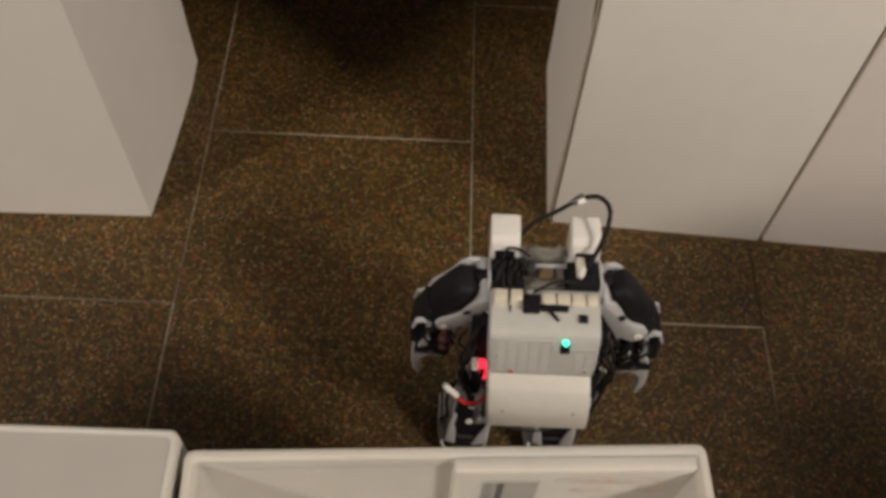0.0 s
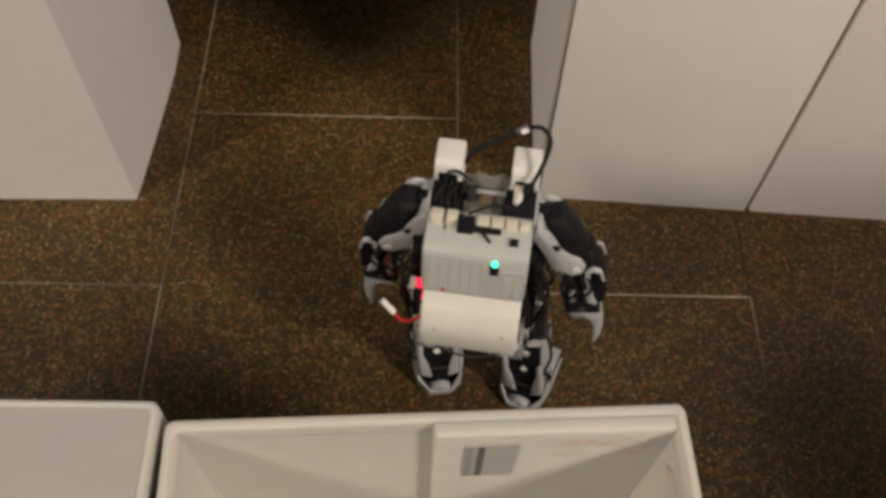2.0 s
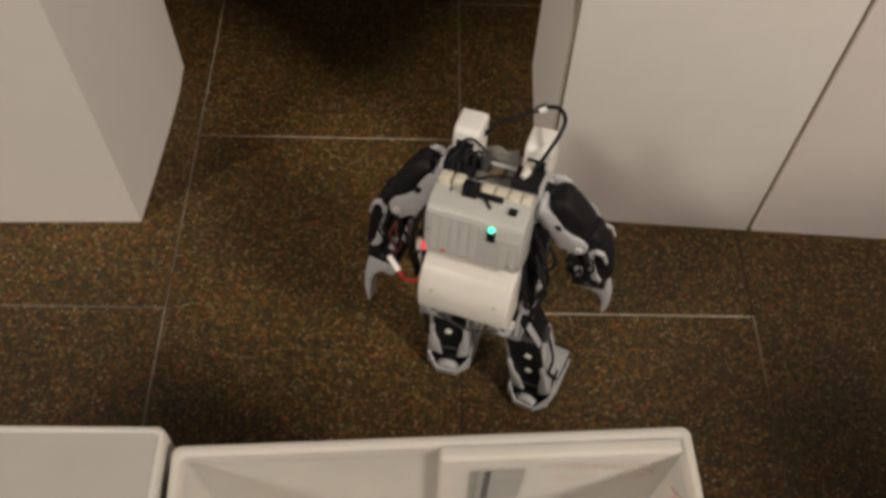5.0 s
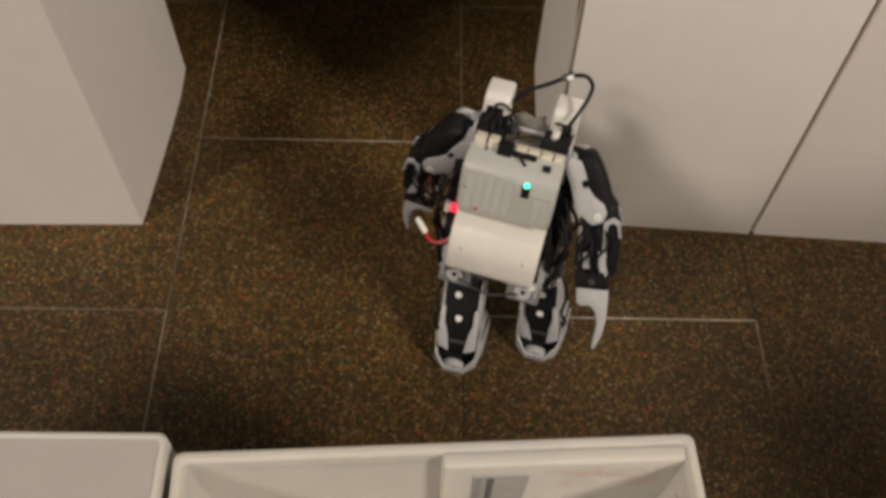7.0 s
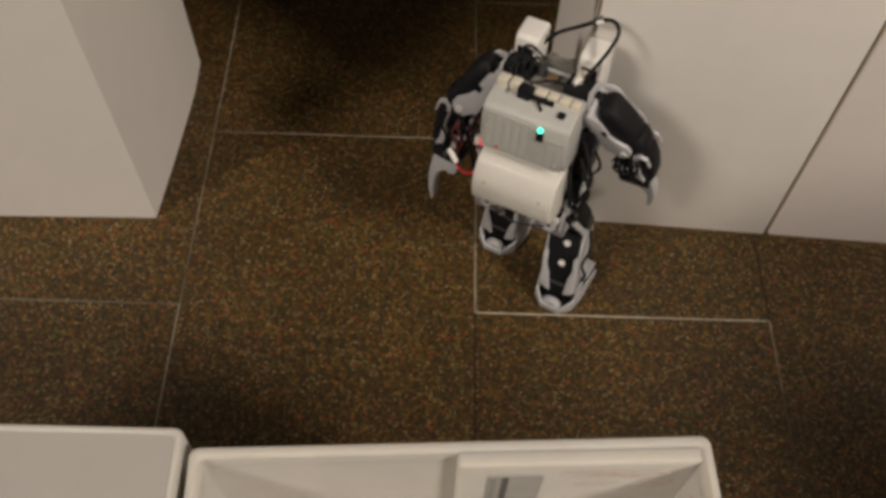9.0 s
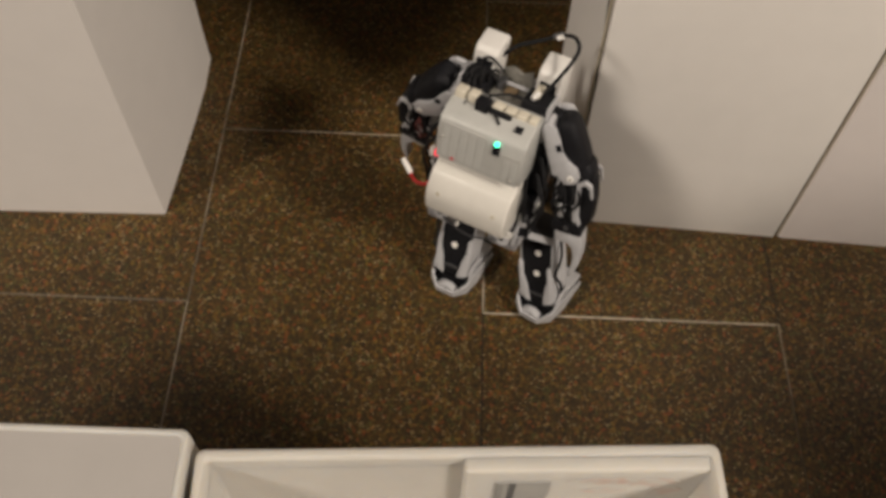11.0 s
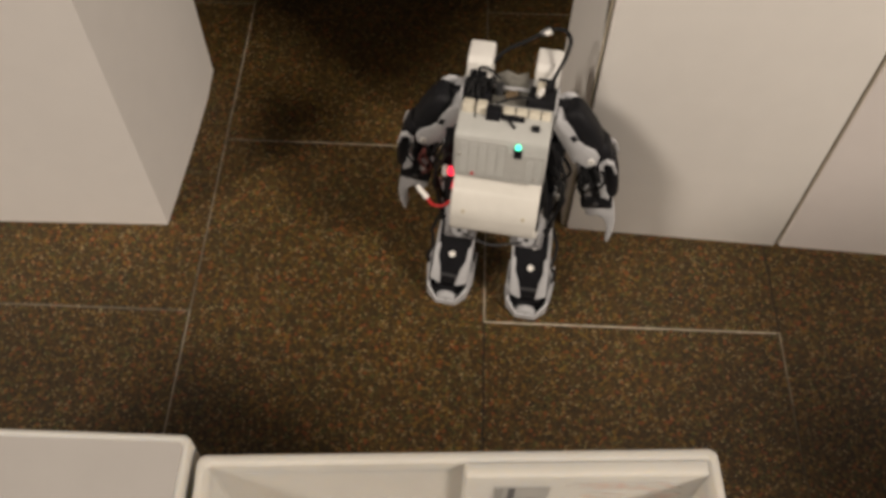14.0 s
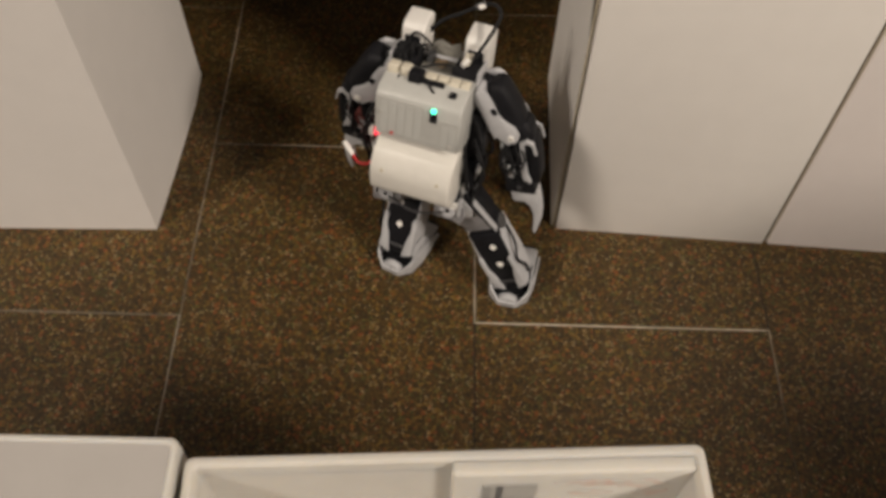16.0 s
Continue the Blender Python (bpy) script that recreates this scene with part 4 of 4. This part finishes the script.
# ---- floor tiles ----
def floor_tiles():
    """Tiles in running bond: columns one tile wide, every other one shifted by half a tile."""
    def tile_mesh(w, d):
        bm = prism([(0, 0), (w, 0), (w, d), (0, d)], "z", -0.01, 0.0)
        top = [e for e in bm.edges if all(v.co.z > -0.001 for v in e.verts)]
        bmesh.ops.bevel(bm, geom=top, offset=0.0007, segments=1, affect="EDGES")
        bmesh.ops.recalc_face_normals(bm, faces=bm.faces)
        me = bpy.data.meshes.new("tile")
        bm.to_mesh(me)
        bm.free()
        me.materials.append(TILE)
        return me
    whole, half = tile_mesh(TW - JOINT, TL - JOINT), tile_mesh(TW - JOINT, TL / 2 - JOINT)
    for c in range(-9, 9):
        odd = c % 2
        spans = [(-3.0 + k * TL, whole) for k in range(12)] if not odd else [(-3.0, half)] + [(-2.75 + k * TL, whole) for k in range(11)] + [(2.75, half)]
        for y, me in spans:
            ob = new("tile", me)
            ob.parent = floor
            ob.location = (c * TW + JOINT / 2, y + JOINT / 2, random.uniform(-0.0002, 0.0))
    # the rest of the hall's floor, away from the cabinets
    bm = bmesh.new()
    for c in range(-18, 18):
        for k in range(24):
            x, y = c * TW + JOINT / 2, -6.0 + k * TL + JOINT / 2
            if max(abs(c + 0.5) / 9, abs(y + TL / 2) / 3) > 1:
                add_box(bm, x, x + TW - JOINT, y, y + TL - JOINT, -0.01, -0.0002)
    tagged(part("outer_tile_field", bm, TILE, floor, smooth=False), kind="stuff")
    # joints freshly filled with pale grout
    for x0, x1, y0, y1 in ((0.001, TW - 0.004, -JOINT / 2, JOINT / 2), ):
        part("joint_filling", box(x0, x1, y0, y1, -0.003, -0.0007), PALE, floor, smooth=False)
    for x0, x1, y0, y1 in ((-TW + 0.002, -0.002, TL / 2 - JOINT / 2, TL / 2 + JOINT / 2), (-TW - JOINT / 2, -TW + JOINT / 2, 0.20, 0.46), (-TW - JOINT / 2, -TW + JOINT / 2, -0.245, 0.0)):
        part("joint_filling", box(x0, x1, y0, y1, -0.003, -0.0007), MID_JOINT, floor, smooth=False)
    part("joint_filling", box(-2 * TW + 0.004, -TW - 0.001, -JOINT / 2, JOINT / 2, -0.003, -0.0007), OLD_JOINT, floor, smooth=False)
    part("joint_filling", box(-JOINT / 2, JOINT / 2, 0.001, 0.30, -0.003, -0.0007), MID_JOINT, floor, smooth=False)
    part("joint_filling", box(-JOINT / 2, JOINT / 2, -0.5, -0.001, -0.003, -0.0007), DARK_JOINT, floor, smooth=False)
    part("joint_filling", box(TW - JOINT / 2, TW + JOINT / 2, -0.6, -0.085, -0.003, -0.0009), DIM_JOINT, floor, smooth=False)
    part("joint_filling", box(TW - JOINT / 2, TW + JOINT / 2, 0.002, 0.4, -0.003, -0.0007), DARK_JOINT, floor, smooth=False)


floor_tiles()


# ---- motion of the robot ----
def glide(rows, t):
    """The row at t seconds, by monotone cubic steps between the given rows."""
    ts = [r[0] for r in rows]
    i = max(0, min(len(ts) - 2, next((k for k in range(len(ts) - 1) if t <= ts[k + 1]), len(ts) - 2)))
    h = ts[i + 1] - ts[i]
    u = min(1, max(0, (t - ts[i]) / h))

    def slope(k, j):
        if k == 0 or k == len(ts) - 1:
            return 0.0
        a = (rows[k][j] - rows[k - 1][j]) / (ts[k] - ts[k - 1])
        b = (rows[k + 1][j] - rows[k][j]) / (ts[k + 1] - ts[k])
        return 0.0 if a * b <= 0 else 2 * a * b / (a + b)
    out = []
    for j in range(1, len(rows[0])):
        p, q, m, n = rows[i][j], rows[i + 1][j], slope(i, j) * h, slope(i + 1, j) * h
        out.append((2 * u ** 3 - 3 * u * u + 1) * p + (u ** 3 - 2 * u * u + u) * m + (3 * u * u - 2 * u ** 3) * q + (u ** 3 - u * u) * n)
    return out


def lift(rows, t, j):
    """How high the foot of columns j, j + 1 is lifted at t: it rises while it moves on."""
    for a, b in zip(rows, rows[1:]):
        if a[0] <= t <= b[0]:
            way = math.hypot(b[j] - a[j], b[j + 1] - a[j + 1])
            u = (t - a[0]) / (b[0] - a[0])
            return min(0.014, 0.3 * way) * math.sin(math.pi * u) if way > 0.006 else 0.0
    return 0.0


def axes(origin, down, ahead):
    """A pose at origin whose -z runs along down and whose y leans towards ahead."""
    z = -down.normalized()
    x = ahead.cross(z).normalized()
    y = z.cross(x)
    return Matrix.Translation(origin) @ Matrix((x, y, z)).transposed().to_4x4()


# the robot steps and turns in short bursts: between two rows it moves only from the second to the third time
BURSTS = ((0.5, 0.5, 0.85, 1), (1, 1, 1.22, 1.5), (1.5, 1.72, 1.92, 2), (2, 2.25, 2.5, 2.5), (2.5, 2.5, 2.64, 3), (3, 3.12, 3.42, 3.5), (3.5, 3.8, 4, 4),
          (6.5, 6.5, 6.82, 7), (7, 7.1, 7.42, 7.5), (7.5, 7.58, 7.9, 8), (8, 8.18, 8.42, 8.5), (11.5, 11.62, 11.86, 12), (12, 12, 12.22, 12.5), (12.5, 12.8, 13, 13),
          (13, 13.32, 13.5, 13.5), (14, 14.1, 14.4, 14.5), (14.5, 14.62, 14.86, 15), (15, 15.2, 15.5, 15.5), (15.5, 15.5, 15.9, 16))


def beat(t):
    """The time within the rows that suits t, with the pauses taken out."""
    for a, b, c, d in BURSTS:
        if a < t < d:
            return a + (d - a) * min(1, max(0, (t - b) / (c - b)))
    return t


def limb_poses(t):
    """The body's pose and each limb's pose in the body's space."""
    t = beat(t)
    x, y, z, rx, ry, rz = glide(BODY, t)
    body = pose(x, y, z, rx, ry, rz)
    back = body.inverted()
    lx, ly, lyaw, qx, qy, qyaw = glide(STEPS, t)
    arms = glide(ARMS, t)
    out = {}
    for s, fx, fy, yaw, (swing, bend, spread), j in ((-1, lx, ly, lyaw, arms[:3], 1), (1, qx, qy, qyaw, arms[3:], 4)):
        turn = pose(0, 0, 0, 0, 0, yaw).to_3x3()
        ahead = turn @ Vector((0, 1, 0))
        ground = Vector((fx, fy, lift(STEPS, t, j))) + ahead * HEEL
        hip = body @ Vector((s * HIP.x, HIP.y, HIP.z))
        ankle = ground + Vector((0, 0, ANKLE))
        way = ankle - hip
        d = min(way.length, THIGH + SHIN - 0.001)
        way.normalize()
        a = (THIGH ** 2 - SHIN ** 2 + d * d) / (2 * d)
        out_ = math.sqrt(max(THIGH ** 2 - a * a, 0))
        bow = (ahead - way * ahead.dot(way)).normalized()
        knee = hip + way * a + bow * out_
        thigh_m = axes(hip, knee - hip, ahead)
        shin_m = axes(knee, ankle - knee, ahead) @ Matrix.Translation((0, 0, -SHIN))
        foot_m = Matrix.Translation(ground) @ turn.to_4x4()
        r1, r2 = Matrix.Rotation(radians(swing), 3, "X"), Matrix.Rotation(radians(swing + bend), 3, "X")
        sh = Vector((s * SHOULDER.x, SHOULDER.y, SHOULDER.z))
        u = r1 @ Vector((s * (0.024 + 0.0009 * spread + 0.0003 * max(-swing - 3, 0) + 0.0003 * max(swing - 12, 0)), 0, -0.050))
        f = r2 @ Vector((s * (0.018 + 0.002 * spread + 0.0012 * max(-swing - 3, 0)), 0, -0.129))
        out[s] = (axes(sh, u, r1 @ Vector((0, 1, 0))) @ pose(0, 0, 0, 0, 0, -s * 4), axes(sh + u, f, r2 @ Vector((0, 1, 0))), back @ thigh_m, back @ shin_m, back @ foot_m)
    return body, out


def motions():
    times = [k / 20 for k in range(321)]
    made = [limb_poses(t) for t in times]
    walk(robot, [(t, body) for t, (body, _) in zip(times, made)])
    for s in (-1, 1):
        for k, ob in enumerate(JOINTED[s]):
            walk(ob, [(t, limbs[s][k]) for t, (_, limbs) in zip(times, made)])


motions()
